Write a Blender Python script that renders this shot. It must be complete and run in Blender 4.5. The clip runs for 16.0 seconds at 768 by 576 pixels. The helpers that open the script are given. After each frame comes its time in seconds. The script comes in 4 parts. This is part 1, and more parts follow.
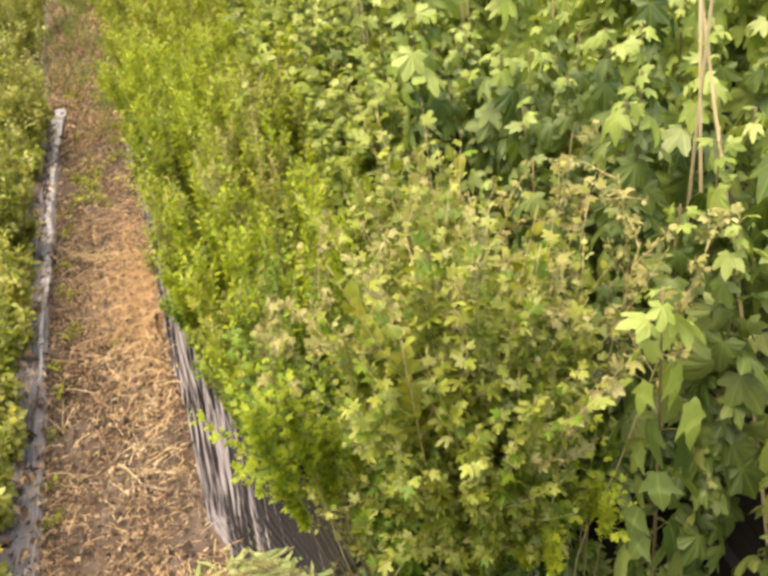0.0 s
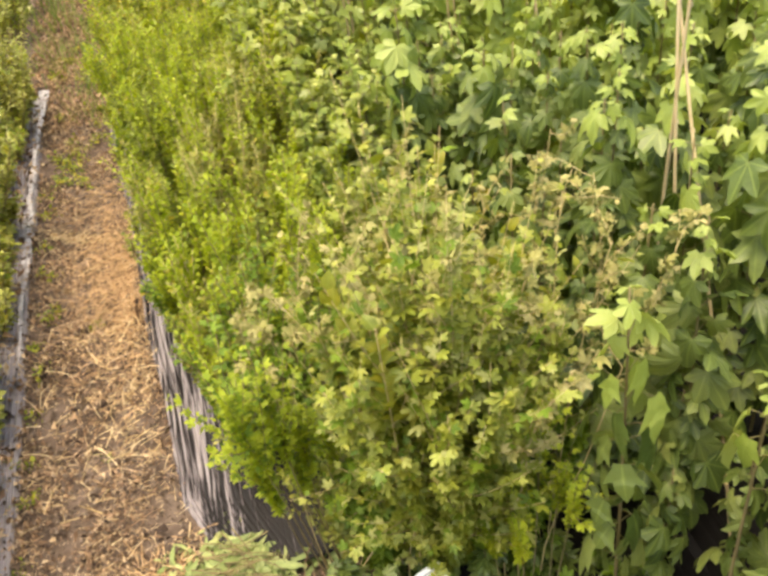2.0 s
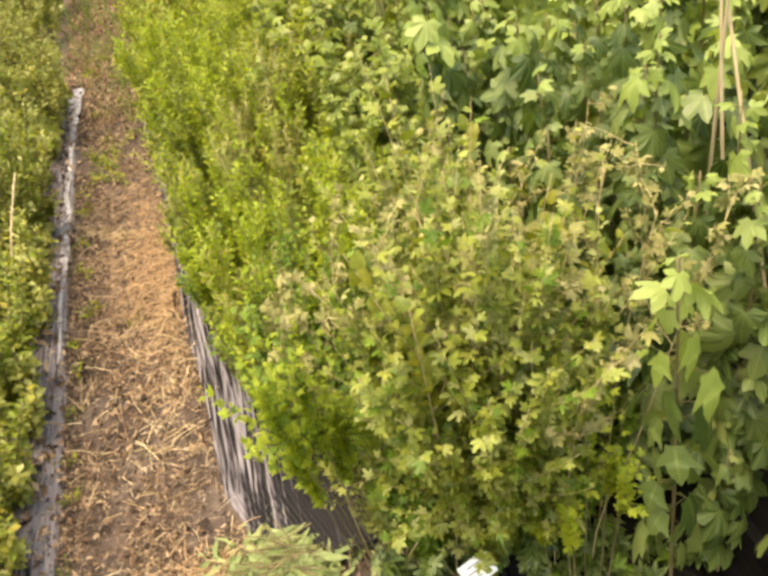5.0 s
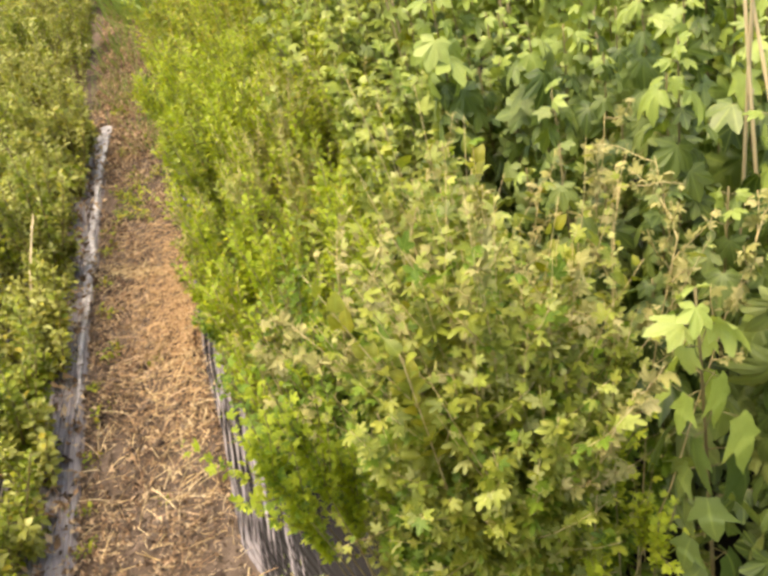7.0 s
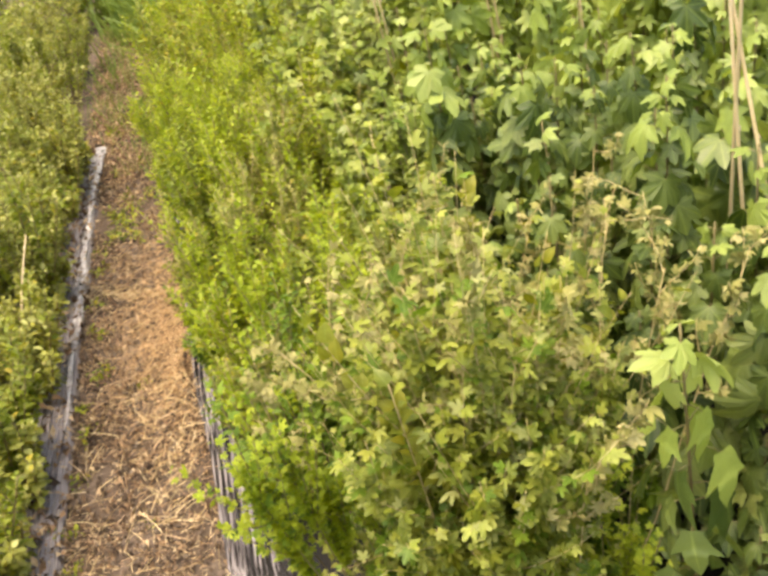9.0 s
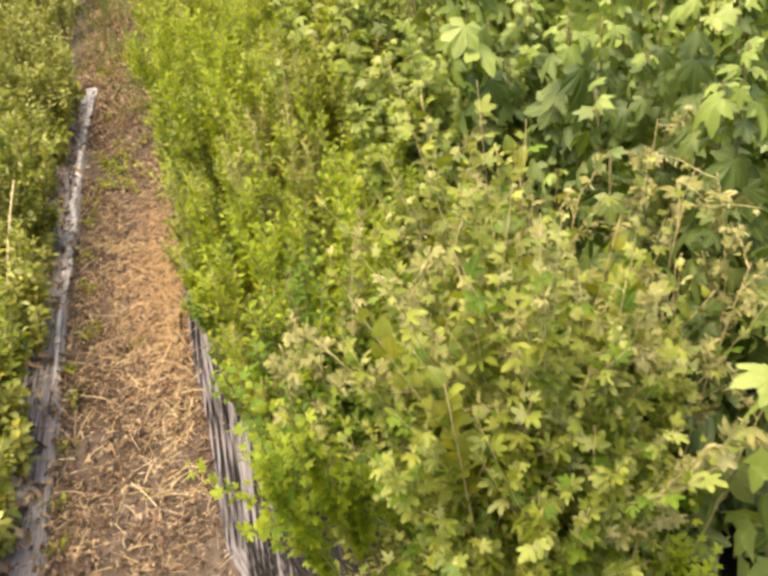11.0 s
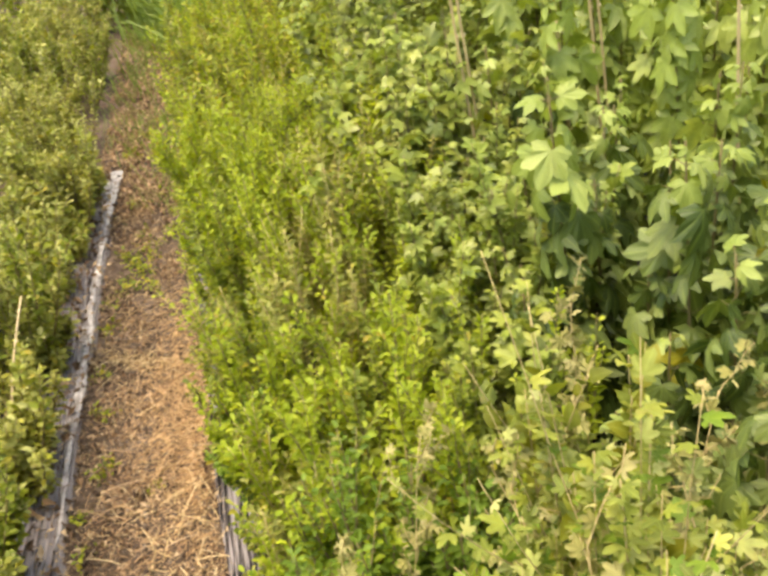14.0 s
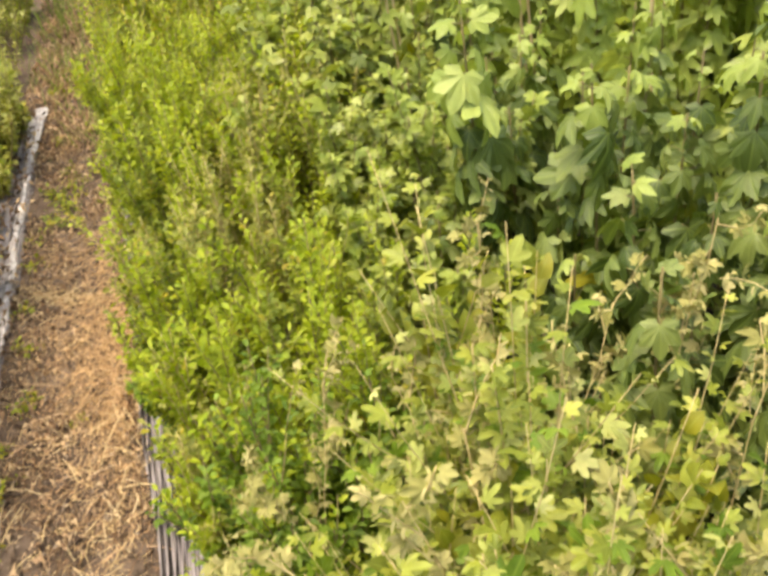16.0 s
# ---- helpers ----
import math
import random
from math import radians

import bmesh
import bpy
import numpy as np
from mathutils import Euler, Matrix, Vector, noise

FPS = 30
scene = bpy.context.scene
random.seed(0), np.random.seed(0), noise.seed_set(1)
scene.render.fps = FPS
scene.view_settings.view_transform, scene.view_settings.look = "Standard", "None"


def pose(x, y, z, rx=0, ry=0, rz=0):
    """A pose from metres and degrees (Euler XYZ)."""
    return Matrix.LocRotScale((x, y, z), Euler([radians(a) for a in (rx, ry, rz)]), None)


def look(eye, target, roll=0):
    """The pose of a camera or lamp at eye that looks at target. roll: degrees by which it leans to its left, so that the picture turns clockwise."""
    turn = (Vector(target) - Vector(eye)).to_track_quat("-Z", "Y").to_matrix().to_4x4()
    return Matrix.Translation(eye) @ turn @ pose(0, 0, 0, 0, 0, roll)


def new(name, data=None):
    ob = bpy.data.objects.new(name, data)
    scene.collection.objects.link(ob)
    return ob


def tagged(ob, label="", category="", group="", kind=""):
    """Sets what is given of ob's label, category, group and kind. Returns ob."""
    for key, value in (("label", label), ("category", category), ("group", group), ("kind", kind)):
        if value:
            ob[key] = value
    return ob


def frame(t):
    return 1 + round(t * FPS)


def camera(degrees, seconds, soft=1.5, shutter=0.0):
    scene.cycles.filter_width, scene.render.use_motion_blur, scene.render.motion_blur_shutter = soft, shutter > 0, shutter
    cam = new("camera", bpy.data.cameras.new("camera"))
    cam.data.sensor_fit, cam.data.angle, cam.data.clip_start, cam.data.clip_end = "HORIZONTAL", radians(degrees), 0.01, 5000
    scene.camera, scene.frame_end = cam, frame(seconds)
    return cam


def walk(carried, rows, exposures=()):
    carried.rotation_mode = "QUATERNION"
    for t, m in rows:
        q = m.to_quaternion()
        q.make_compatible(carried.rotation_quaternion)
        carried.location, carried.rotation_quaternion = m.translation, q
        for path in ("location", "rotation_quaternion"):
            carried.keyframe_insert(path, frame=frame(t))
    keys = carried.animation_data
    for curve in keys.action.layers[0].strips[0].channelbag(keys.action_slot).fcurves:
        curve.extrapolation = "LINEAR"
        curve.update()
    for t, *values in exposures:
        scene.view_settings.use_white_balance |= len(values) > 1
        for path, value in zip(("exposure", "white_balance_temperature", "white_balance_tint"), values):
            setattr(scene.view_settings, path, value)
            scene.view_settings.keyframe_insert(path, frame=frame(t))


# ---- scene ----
cam = camera(46.0, 16.0, soft=3.2, shutter=0.5)
PATH = [
    (0, (0.049, 0.196, 1.764), (0.3, 1.791, 0.583), -9.0),
    (0.5, (0.043, 0.19, 1.782), (0.276, 1.76, 0.566), -7.6),
    (1, (0.039, 0.183, 1.787), (0.278, 1.739, 0.554), -7.0),
    (1.5, (0.046, 0.169, 1.781), (0.292, 1.723, 0.546), -7.0),
    (2, (0.055, 0.174, 1.783), (0.338, 1.745, 0.578), -6.9),
    (2.5, (0.05, 0.172, 1.776), (0.317, 1.71, 0.527), -6.1),
    (3, (0.055, 0.187, 1.762), (0.284, 1.752, 0.538), -8.3),
    (3.2, (0.06, 0.191, 1.745), (0.267, 1.768, 0.532), -10.0),
    (5.3, (0.076, 0.212, 1.735), (0.261, 1.795, 0.526), -10.9),
    (5.5, (0.08, 0.217, 1.738), (0.27, 1.805, 0.537), -10.3),
    (6, (0.117, 0.247, 1.722), (0.323, 1.822, 0.507), -9.8),
    (6.5, (0.155, 0.275, 1.683), (0.324, 1.882, 0.505), -11.7),
    (7, (0.172, 0.297, 1.666), (0.26, 1.933, 0.519), -14.9),
    (7.5, (0.173, 0.296, 1.664), (0.26, 1.92, 0.5), -15.3),
    (8, (0.161, 0.287, 1.689), (0.242, 1.924, 0.543), -13.2),
    (8.5, (0.185, 0.292, 1.659), (0.294, 1.946, 0.54), -15.3),
    (9, (0.177, 0.292, 1.682), (0.296, 1.95, 0.57), -13.5),
    (9.2, (0.174, 0.293, 1.692), (0.285, 1.951, 0.579), -12.5),
    (11.3, (0.084, 0.524, 1.644), (0.248, 2.105, 0.43), -9.6),
    (11.5, (0.068, 0.578, 1.646), (0.267, 2.151, 0.428), -9.3),
    (12, (0.039, 0.67, 1.659), (0.222, 2.252, 0.448), -8.7),
    (12.5, (0.052, 0.773, 1.658), (0.159, 2.388, 0.482), -10.4),
    (13, (0.104, 0.847, 1.65), (0.2, 2.497, 0.522), -10.0),
    (13.5, (0.134, 0.876, 1.626), (0.269, 2.528, 0.507), -11.4),
    (14, (0.126, 0.885, 1.634), (0.219, 2.542, 0.519), -11.4),
    (14.5, (0.118, 0.873, 1.651), (0.208, 2.526, 0.53), -9.5),
    (15, (0.138, 0.855, 1.629), (0.268, 2.467, 0.453), -8.6),
    (15.5, (0.174, 0.845, 1.596), (0.376, 2.46, 0.434), -10.1),
    (16, (0.168, 0.833, 1.592), (0.354, 2.41, 0.376), -9.3),
]
walk(cam, [(t, look(eye, target, roll)) for t, eye, target, roll in PATH], [(0, 1.62, 8000, 5), (9, 1.62, 8000, 5), (12, 1.54, 8000, 4), (16, 1.56, 8000, 3)])

# ---- light ----
SUN_TURN, SUN_HEIGHT = radians(-95.0), radians(78.0)   # compass angle from +y (to the right), height above the horizon
world = bpy.data.worlds.new("sky")
scene.world = world
world.use_nodes = True
wn = world.node_tree.nodes
sky = wn.new("ShaderNodeTexSky")
sky.sky_type, sky.sun_disc = "NISHITA", False
sky.sun_elevation, sky.sun_rotation = SUN_HEIGHT, SUN_TURN
sky.dust_density, sky.air_density, sky.ozone_density = 4.0, 1.2, 0.6
wn["Background"].inputs["Strength"].default_value = 0.15
world.node_tree.links.new(sky.outputs[0], wn["Background"].inputs["Color"])
sun = new("sun", bpy.data.lights.new("sun", "SUN"))
sun.data.energy, sun.data.angle, sun.data.color = 1.4, radians(55.0), (1.0, 0.92, 0.8)
sun_way = Vector((math.sin(SUN_TURN) * math.cos(SUN_HEIGHT), math.cos(SUN_TURN) * math.cos(SUN_HEIGHT), math.sin(SUN_HEIGHT)))
sun.matrix_world = look(sun_way * 20, (0, 0, 0))

rng = np.random.default_rng(7)


# ---- materials ----
def material(name):
    m = bpy.data.materials.new(name)
    m.use_nodes = True
    nt = m.node_tree
    nt.nodes.clear()
    out = nt.nodes.new("ShaderNodeOutputMaterial")

    def node(kind, **inputs):
        n = nt.nodes.new(kind)
        for key, value in inputs.items():
            n.inputs[key.replace("_", " ")].default_value = value
        return n

    return m, nt, out, node


def ramp(nt, stops):
    n = nt.nodes.new("ShaderNodeValToRGB")
    e = n.color_ramp.elements
    while len(e) < len(stops):
        e.new(0.5)
    for el, (pos, col) in zip(e, stops):
        el.position, el.color = pos, (*col, 1.0)
    return n


def leaf_material(name, colours, rough=0.5, glow=0.3, vein=0.25, dry=0.0, scale=60.0, gloss=0.35):
    """Leaf blade: hue drawn leaf by leaf, veins along the blade, blotches, light through the blade."""
    m, nt, out, node = material(name)
    link = nt.links.new
    geo, info = node("ShaderNodeNewGeometry"), node("ShaderNodeObjectInfo")
    add = node("ShaderNodeMath")
    link(geo.outputs["Random Per Island"], add.inputs[0])
    link(info.outputs["Random"], add.inputs[1])
    fract = node("ShaderNodeMath")
    fract.operation = "FRACT"
    link(add.outputs[0], fract.inputs[0])
    hue = ramp(nt, [(i / max(1, len(colours) - 1), c) for i, c in enumerate(colours)])
    link(fract.outputs[0], hue.inputs[0])
    tex = node("ShaderNodeTexCoord")
    blot = node("ShaderNodeTexNoise", Scale=scale, Detail=4.0, Roughness=0.6)
    link(tex.outputs["Object"], blot.inputs["Vector"])
    bright = ramp(nt, [(0.3, (0.72, 0.74, 0.7)), (0.55, (1.0, 1.0, 1.0)), (0.75, (1.18, 1.12, 1.05))])
    link(blot.outputs["Fac"], bright.inputs[0])
    mul = node("ShaderNodeMix")
    mul.data_type, mul.blend_type = "RGBA", "MULTIPLY"
    mul.inputs[0].default_value = 1.0
    link(hue.outputs[0], mul.inputs[6])
    link(bright.outputs[0], mul.inputs[7])
    uv = node("ShaderNodeUVMap")
    uv.uv_map = "UVMap"
    sep = node("ShaderNodeSeparateXYZ")
    link(uv.outputs[0], sep.inputs[0])
    vr = ramp(nt, [(0.0, (vein,) * 3), (0.14, (0.0,) * 3)])
    link(sep.outputs[0], vr.inputs[0])
    veined = node("ShaderNodeMix")
    veined.data_type, veined.blend_type = "RGBA", "MIX"
    link(vr.outputs[0], veined.inputs[0])
    link(mul.outputs[2], veined.inputs[6])
    veined.inputs[7].default_value = (0.34, 0.42, 0.1, 1)
    col = veined.outputs[2]
    if dry:
        big = node("ShaderNodeTexNoise", Scale=scale * 0.4, Detail=3.0)
        link(tex.outputs["Object"], big.inputs["Vector"])
        dr = ramp(nt, [(0.62, (0, 0, 0)), (0.72, (dry,) * 3)])
        link(big.outputs["Fac"], dr.inputs[0])
        dm = node("ShaderNodeMix")
        dm.data_type = "RGBA"
        link(dr.outputs[0], dm.inputs[0])
        link(col, dm.inputs[6])
        dm.inputs[7].default_value = (0.34, 0.25, 0.1, 1)
        col = dm.outputs[2]
    bsdf = node("ShaderNodeBsdfPrincipled", Roughness=rough)
    bsdf.inputs["Specular IOR Level"].default_value = gloss
    link(col, bsdf.inputs["Base Color"])
    bump = node("ShaderNodeBump", Strength=0.35, Distance=0.002)
    link(blot.outputs["Fac"], bump.inputs["Height"])
    link(bump.outputs[0], bsdf.inputs["Normal"])
    lit = node("ShaderNodeMix")
    lit.data_type, lit.blend_type = "RGBA", "MULTIPLY"
    lit.inputs[0].default_value = 1.0
    link(col, lit.inputs[6])
    lit.inputs[7].default_value = (1.25, 1.2, 0.55, 1)
    tl = node("ShaderNodeBsdfTranslucent")
    link(lit.outputs[2], tl.inputs["Color"])
    mix = node("ShaderNodeMixShader", Fac=glow)
    link(bsdf.outputs[0], mix.inputs[1])
    link(tl.outputs[0], mix.inputs[2])
    link(mix.outputs[0], out.inputs[0])
    return m


def plain_material(name, colours, rough=0.7, scale=30.0, stretch=(1, 1, 1), bump=0.4, depth=0.003, spec=0.3, island=0.0):
    """Two-scale noise between the given colours, with relief; island: how far each loose piece differs."""
    m, nt, out, node = material(name)
    link = nt.links.new
    tex, mapping = node("ShaderNodeTexCoord"), node("ShaderNodeMapping", Scale=stretch)
    link(tex.outputs["Object"], mapping.inputs[0])
    a = node("ShaderNodeTexNoise", Scale=scale, Detail=6.0, Roughness=0.65)
    b = node("ShaderNodeTexNoise", Scale=scale * 0.13, Detail=3.0)
    link(mapping.outputs[0], a.inputs["Vector"])
    link(mapping.outputs[0], b.inputs["Vector"])
    mixf = node("ShaderNodeMix")
    mixf.inputs[0].default_value = 0.45
    link(a.outputs["Fac"], mixf.inputs[2])
    link(b.outputs["Fac"], mixf.inputs[3])
    fac = mixf.outputs[0]
    if island:
        geo = node("ShaderNodeNewGeometry")
        mi = node("ShaderNodeMix")
        mi.inputs[0].default_value = island
        link(fac, mi.inputs[2])
        link(geo.outputs["Random Per Island"], mi.inputs[3])
        fac = mi.outputs[0]
    lo, hi = (0.1, 0.9) if island else (0.32, 0.68)
    r = ramp(nt, [(lo + (hi - lo) * i / max(1, len(colours) - 1), c) for i, c in enumerate(colours)])
    link(fac, r.inputs[0])
    bsdf = node("ShaderNodeBsdfPrincipled", Roughness=rough)
    bsdf.inputs["Specular IOR Level"].default_value = spec
    link(r.outputs[0], bsdf.inputs["Base Color"])
    bp = node("ShaderNodeBump", Strength=bump, Distance=depth)
    link(a.outputs["Fac"], bp.inputs["Height"])
    link(bp.outputs[0], bsdf.inputs["Normal"])
    link(bsdf.outputs[0], out.inputs[0])
    return m


M_SHRUB = leaf_material("shrub_leaf", [(0.11, 0.148, 0.015), (0.16, 0.205, 0.018), (0.225, 0.268, 0.024), (0.3, 0.338, 0.036)], glow=0.36)
M_SHRUB_DULL = leaf_material("shrub_dull_leaf", [(0.13, 0.145, 0.022), (0.195, 0.208, 0.032), (0.265, 0.268, 0.05), (0.38, 0.36, 0.1)], glow=0.3)
M_SHRUB_TIP = leaf_material("shrub_tip_leaf", [(0.27, 0.355, 0.027), (0.345, 0.42, 0.033), (0.43, 0.48, 0.05)], glow=0.42)
M_SHRUB_FRESH = leaf_material("shrub_fresh_leaf", [(0.09, 0.155, 0.015), (0.125, 0.205, 0.018), (0.165, 0.255, 0.023), (0.22, 0.31, 0.035)], glow=0.36)
M_SHRUB_YELLOW = leaf_material("shrub_yellowed_leaf", [(0.26, 0.3, 0.03), (0.34, 0.35, 0.035), (0.42, 0.33, 0.04), (0.24, 0.3, 0.03)], glow=0.3)
M_DARK = leaf_material("dark_leaf", [(0.165, 0.2, 0.038), (0.25, 0.285, 0.055), (0.34, 0.375, 0.09)], rough=0.36, glow=0.25, gloss=0.5)
M_SAPLING_TIP = leaf_material("sapling_tip_leaf", [(0.2, 0.26, 0.05), (0.26, 0.32, 0.06), (0.33, 0.38, 0.09)], rough=0.42, glow=0.32)
M_BUSH = leaf_material("currant_leaf", [(0.115, 0.14, 0.016), (0.2, 0.235, 0.025), (0.275, 0.305, 0.036), (0.38, 0.385, 0.075)], rough=0.48, glow=0.32, vein=0.35, dry=0.35, scale=80, gloss=0.5)
M_BUSH_PALE = leaf_material("currant_pale_leaf", [(0.23, 0.265, 0.042), (0.32, 0.345, 0.08), (0.47, 0.465, 0.19)], rough=0.6, glow=0.26, vein=0.3, dry=0.35)
M_MAPLE = leaf_material("maple_leaf", [(0.06, 0.098, 0.022), (0.102, 0.148, 0.034), (0.155, 0.205, 0.048), (0.25, 0.292, 0.09)], rough=0.36, glow=0.32, vein=0.4, scale=55, gloss=0.5)
M_MAPLE_YOUNG = leaf_material("maple_young_leaf", [(0.23, 0.3, 0.055), (0.3, 0.37, 0.08), (0.38, 0.44, 0.13)], rough=0.38, glow=0.32, vein=0.3, scale=40, gloss=0.5)
M_MAPLE_YELLOW = leaf_material("maple_yellowed_leaf", [(0.17, 0.19, 0.015), (0.25, 0.235, 0.02)], rough=0.5, glow=0.36, vein=0.3, scale=40)
M_CUT = leaf_material("wilted_cut_leaf", [(0.13, 0.17, 0.055), (0.23, 0.28, 0.1), (0.38, 0.42, 0.18)], rough=0.6, glow=0.15, vein=0.4, dry=0.25)
M_GRASS = leaf_material("grass_blade", [(0.13, 0.2, 0.045), (0.19, 0.27, 0.06), (0.26, 0.33, 0.08)], glow=0.3)
M_TWIG = plain_material("green_brown_bark", [(0.1, 0.08, 0.04), (0.2, 0.16, 0.07), (0.3, 0.24, 0.12)], rough=0.75, scale=80, stretch=(1, 1, 0.15))
M_LEFT = leaf_material("olive_shrub_leaf", [(0.14, 0.145, 0.024), (0.22, 0.225, 0.036), (0.3, 0.305, 0.055), (0.39, 0.395, 0.095), (0.52, 0.515, 0.2)], glow=0.3, dry=0.45)
M_DRYTWIG = plain_material("dry_twig", [(0.32, 0.24, 0.11), (0.48, 0.38, 0.18), (0.6, 0.5, 0.26)], rough=0.75, scale=60, stretch=(1, 1, 0.2))
M_REDTWIG = plain_material("reddish_petiole", [(0.14, 0.15, 0.05), (0.2, 0.17, 0.07), (0.26, 0.22, 0.09)], rough=0.6, scale=70)
M_CANE = plain_material("bamboo_cane", [(0.45, 0.34, 0.18), (0.58, 0.45, 0.26), (0.66, 0.53, 0.33)], rough=0.5, scale=40, stretch=(1, 1, 0.06), spec=0.4)
M_SOIL = plain_material("trodden_soil", [(0.062, 0.044, 0.035), (0.115, 0.083, 0.066), (0.195, 0.146, 0.117)], rough=0.95, scale=22, bump=0.9, depth=0.012, spec=0.1)
M_CRUMB = plain_material("soil_crumb", [(0.06, 0.043, 0.033), (0.13, 0.095, 0.072), (0.24, 0.185, 0.145)], rough=0.95, scale=60, bump=0.6, spec=0.1, island=0.8)
M_STRAW = plain_material("dry_straw", [(0.1, 0.055, 0.033), (0.24, 0.142, 0.082), (0.4, 0.258, 0.158), (0.62, 0.45, 0.3)], rough=0.75, scale=30, island=0.8)
M_CHIP = plain_material("dead_leaf_chips", [(0.045, 0.028, 0.02), (0.14, 0.083, 0.05), (0.27, 0.168, 0.1), (0.48, 0.36, 0.23)], rough=0.8, scale=40, island=0.92)
M_GOLD = plain_material("fresh_orange_straw", [(0.4, 0.24, 0.12), (0.55, 0.35, 0.185), (0.72, 0.5, 0.29)], rough=0.75, scale=30, island=0.8)
M_WITHERED = leaf_material("withered_leaf", [(0.22, 0.21, 0.06), (0.3, 0.28, 0.095), (0.42, 0.37, 0.17)], rough=0.7, glow=0.15, vein=0.1)
M_PALE = plain_material("pale_straw", [(0.5, 0.36, 0.18), (0.64, 0.48, 0.27), (0.74, 0.6, 0.38)], rough=0.75, scale=30, island=0.8)
M_LABEL = plain_material("white_label_plastic", [(0.8, 0.8, 0.78), (0.86, 0.86, 0.84)], rough=0.4, scale=25, bump=0.05)
M_INK = plain_material("faded_ink", [(0.3, 0.3, 0.33), (0.42, 0.42, 0.45)], rough=0.6, scale=60, bump=0.05)


def plastic_material(name, x0, x1, tone0, tone1):
    """Black mulch film, scuffed and dusty along its creases, crease glare painted in too; its tone shifts from one x
    across to another.
    """
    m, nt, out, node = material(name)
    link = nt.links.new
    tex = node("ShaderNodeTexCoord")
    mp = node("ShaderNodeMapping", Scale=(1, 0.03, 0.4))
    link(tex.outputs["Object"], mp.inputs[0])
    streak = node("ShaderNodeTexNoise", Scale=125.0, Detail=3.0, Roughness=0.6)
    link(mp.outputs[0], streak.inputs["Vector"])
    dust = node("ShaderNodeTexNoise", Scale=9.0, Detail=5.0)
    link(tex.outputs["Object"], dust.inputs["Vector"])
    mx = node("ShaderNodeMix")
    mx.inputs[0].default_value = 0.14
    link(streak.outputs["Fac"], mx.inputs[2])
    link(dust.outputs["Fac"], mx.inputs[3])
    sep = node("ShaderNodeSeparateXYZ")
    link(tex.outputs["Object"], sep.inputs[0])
    # offset that runs across x and makes the streaks darker or paler
    tone = node("ShaderNodeMapRange", From_Min=x0, From_Max=x1, To_Min=tone0, To_Max=tone1)
    link(sep.outputs[0], tone.inputs[0])
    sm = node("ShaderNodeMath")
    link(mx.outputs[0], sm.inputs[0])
    link(tone.outputs[0], sm.inputs[1])
    # the pale stops hold dust and the glare of the crease ridges as colour
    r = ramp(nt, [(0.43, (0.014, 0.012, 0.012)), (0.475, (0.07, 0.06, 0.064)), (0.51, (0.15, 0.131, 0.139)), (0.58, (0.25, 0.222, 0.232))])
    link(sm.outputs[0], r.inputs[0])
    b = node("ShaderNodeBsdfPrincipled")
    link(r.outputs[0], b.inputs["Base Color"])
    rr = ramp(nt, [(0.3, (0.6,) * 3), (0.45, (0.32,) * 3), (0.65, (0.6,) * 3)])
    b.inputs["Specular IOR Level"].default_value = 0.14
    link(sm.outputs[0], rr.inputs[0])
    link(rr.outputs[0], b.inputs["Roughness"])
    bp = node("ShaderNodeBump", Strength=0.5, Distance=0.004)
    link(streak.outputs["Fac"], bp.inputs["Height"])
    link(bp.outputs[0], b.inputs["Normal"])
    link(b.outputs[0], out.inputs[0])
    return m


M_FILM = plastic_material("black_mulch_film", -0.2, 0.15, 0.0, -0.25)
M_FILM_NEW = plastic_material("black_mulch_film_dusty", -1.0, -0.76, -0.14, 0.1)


def hem_material():
    """Folded film hem with sky glare painted in as whitish grey, more so towards the far end."""
    m, nt, out, node = material("film_hem_glare")
    link = nt.links.new
    tex = node("ShaderNodeTexCoord")
    mp = node("ShaderNodeMapping", Scale=(1, 0.06, 0.5))
    link(tex.outputs["Object"], mp.inputs[0])
    streak = node("ShaderNodeTexNoise", Scale=120.0, Detail=4.0)
    link(mp.outputs[0], streak.inputs["Vector"])
    fleck = node("ShaderNodeTexNoise", Scale=34.0, Detail=5.0, Roughness=0.75)
    link(tex.outputs["Object"], fleck.inputs["Vector"])
    sep = node("ShaderNodeSeparateXYZ")
    link(tex.outputs["Object"], sep.inputs[0])
    # glare put into the colour: paler with growing y
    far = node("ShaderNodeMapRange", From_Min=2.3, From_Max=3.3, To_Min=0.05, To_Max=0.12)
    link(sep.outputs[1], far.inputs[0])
    mx = node("ShaderNodeMix")
    mx.inputs[0].default_value = 0.55
    link(streak.outputs["Fac"], mx.inputs[2])
    link(fleck.outputs["Fac"], mx.inputs[3])
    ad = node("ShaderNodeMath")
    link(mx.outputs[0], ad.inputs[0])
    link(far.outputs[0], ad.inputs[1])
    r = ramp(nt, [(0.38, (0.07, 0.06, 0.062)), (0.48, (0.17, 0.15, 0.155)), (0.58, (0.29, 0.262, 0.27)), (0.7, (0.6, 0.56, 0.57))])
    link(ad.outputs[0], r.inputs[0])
    b = node("ShaderNodeBsdfPrincipled", Roughness=0.42)
    link(r.outputs[0], b.inputs["Base Color"])
    bp = node("ShaderNodeBump", Strength=0.5, Distance=0.004)
    link(streak.outputs["Fac"], bp.inputs["Height"])
    link(bp.outputs[0], b.inputs["Normal"])
    link(b.outputs[0], out.inputs[0])
    return m


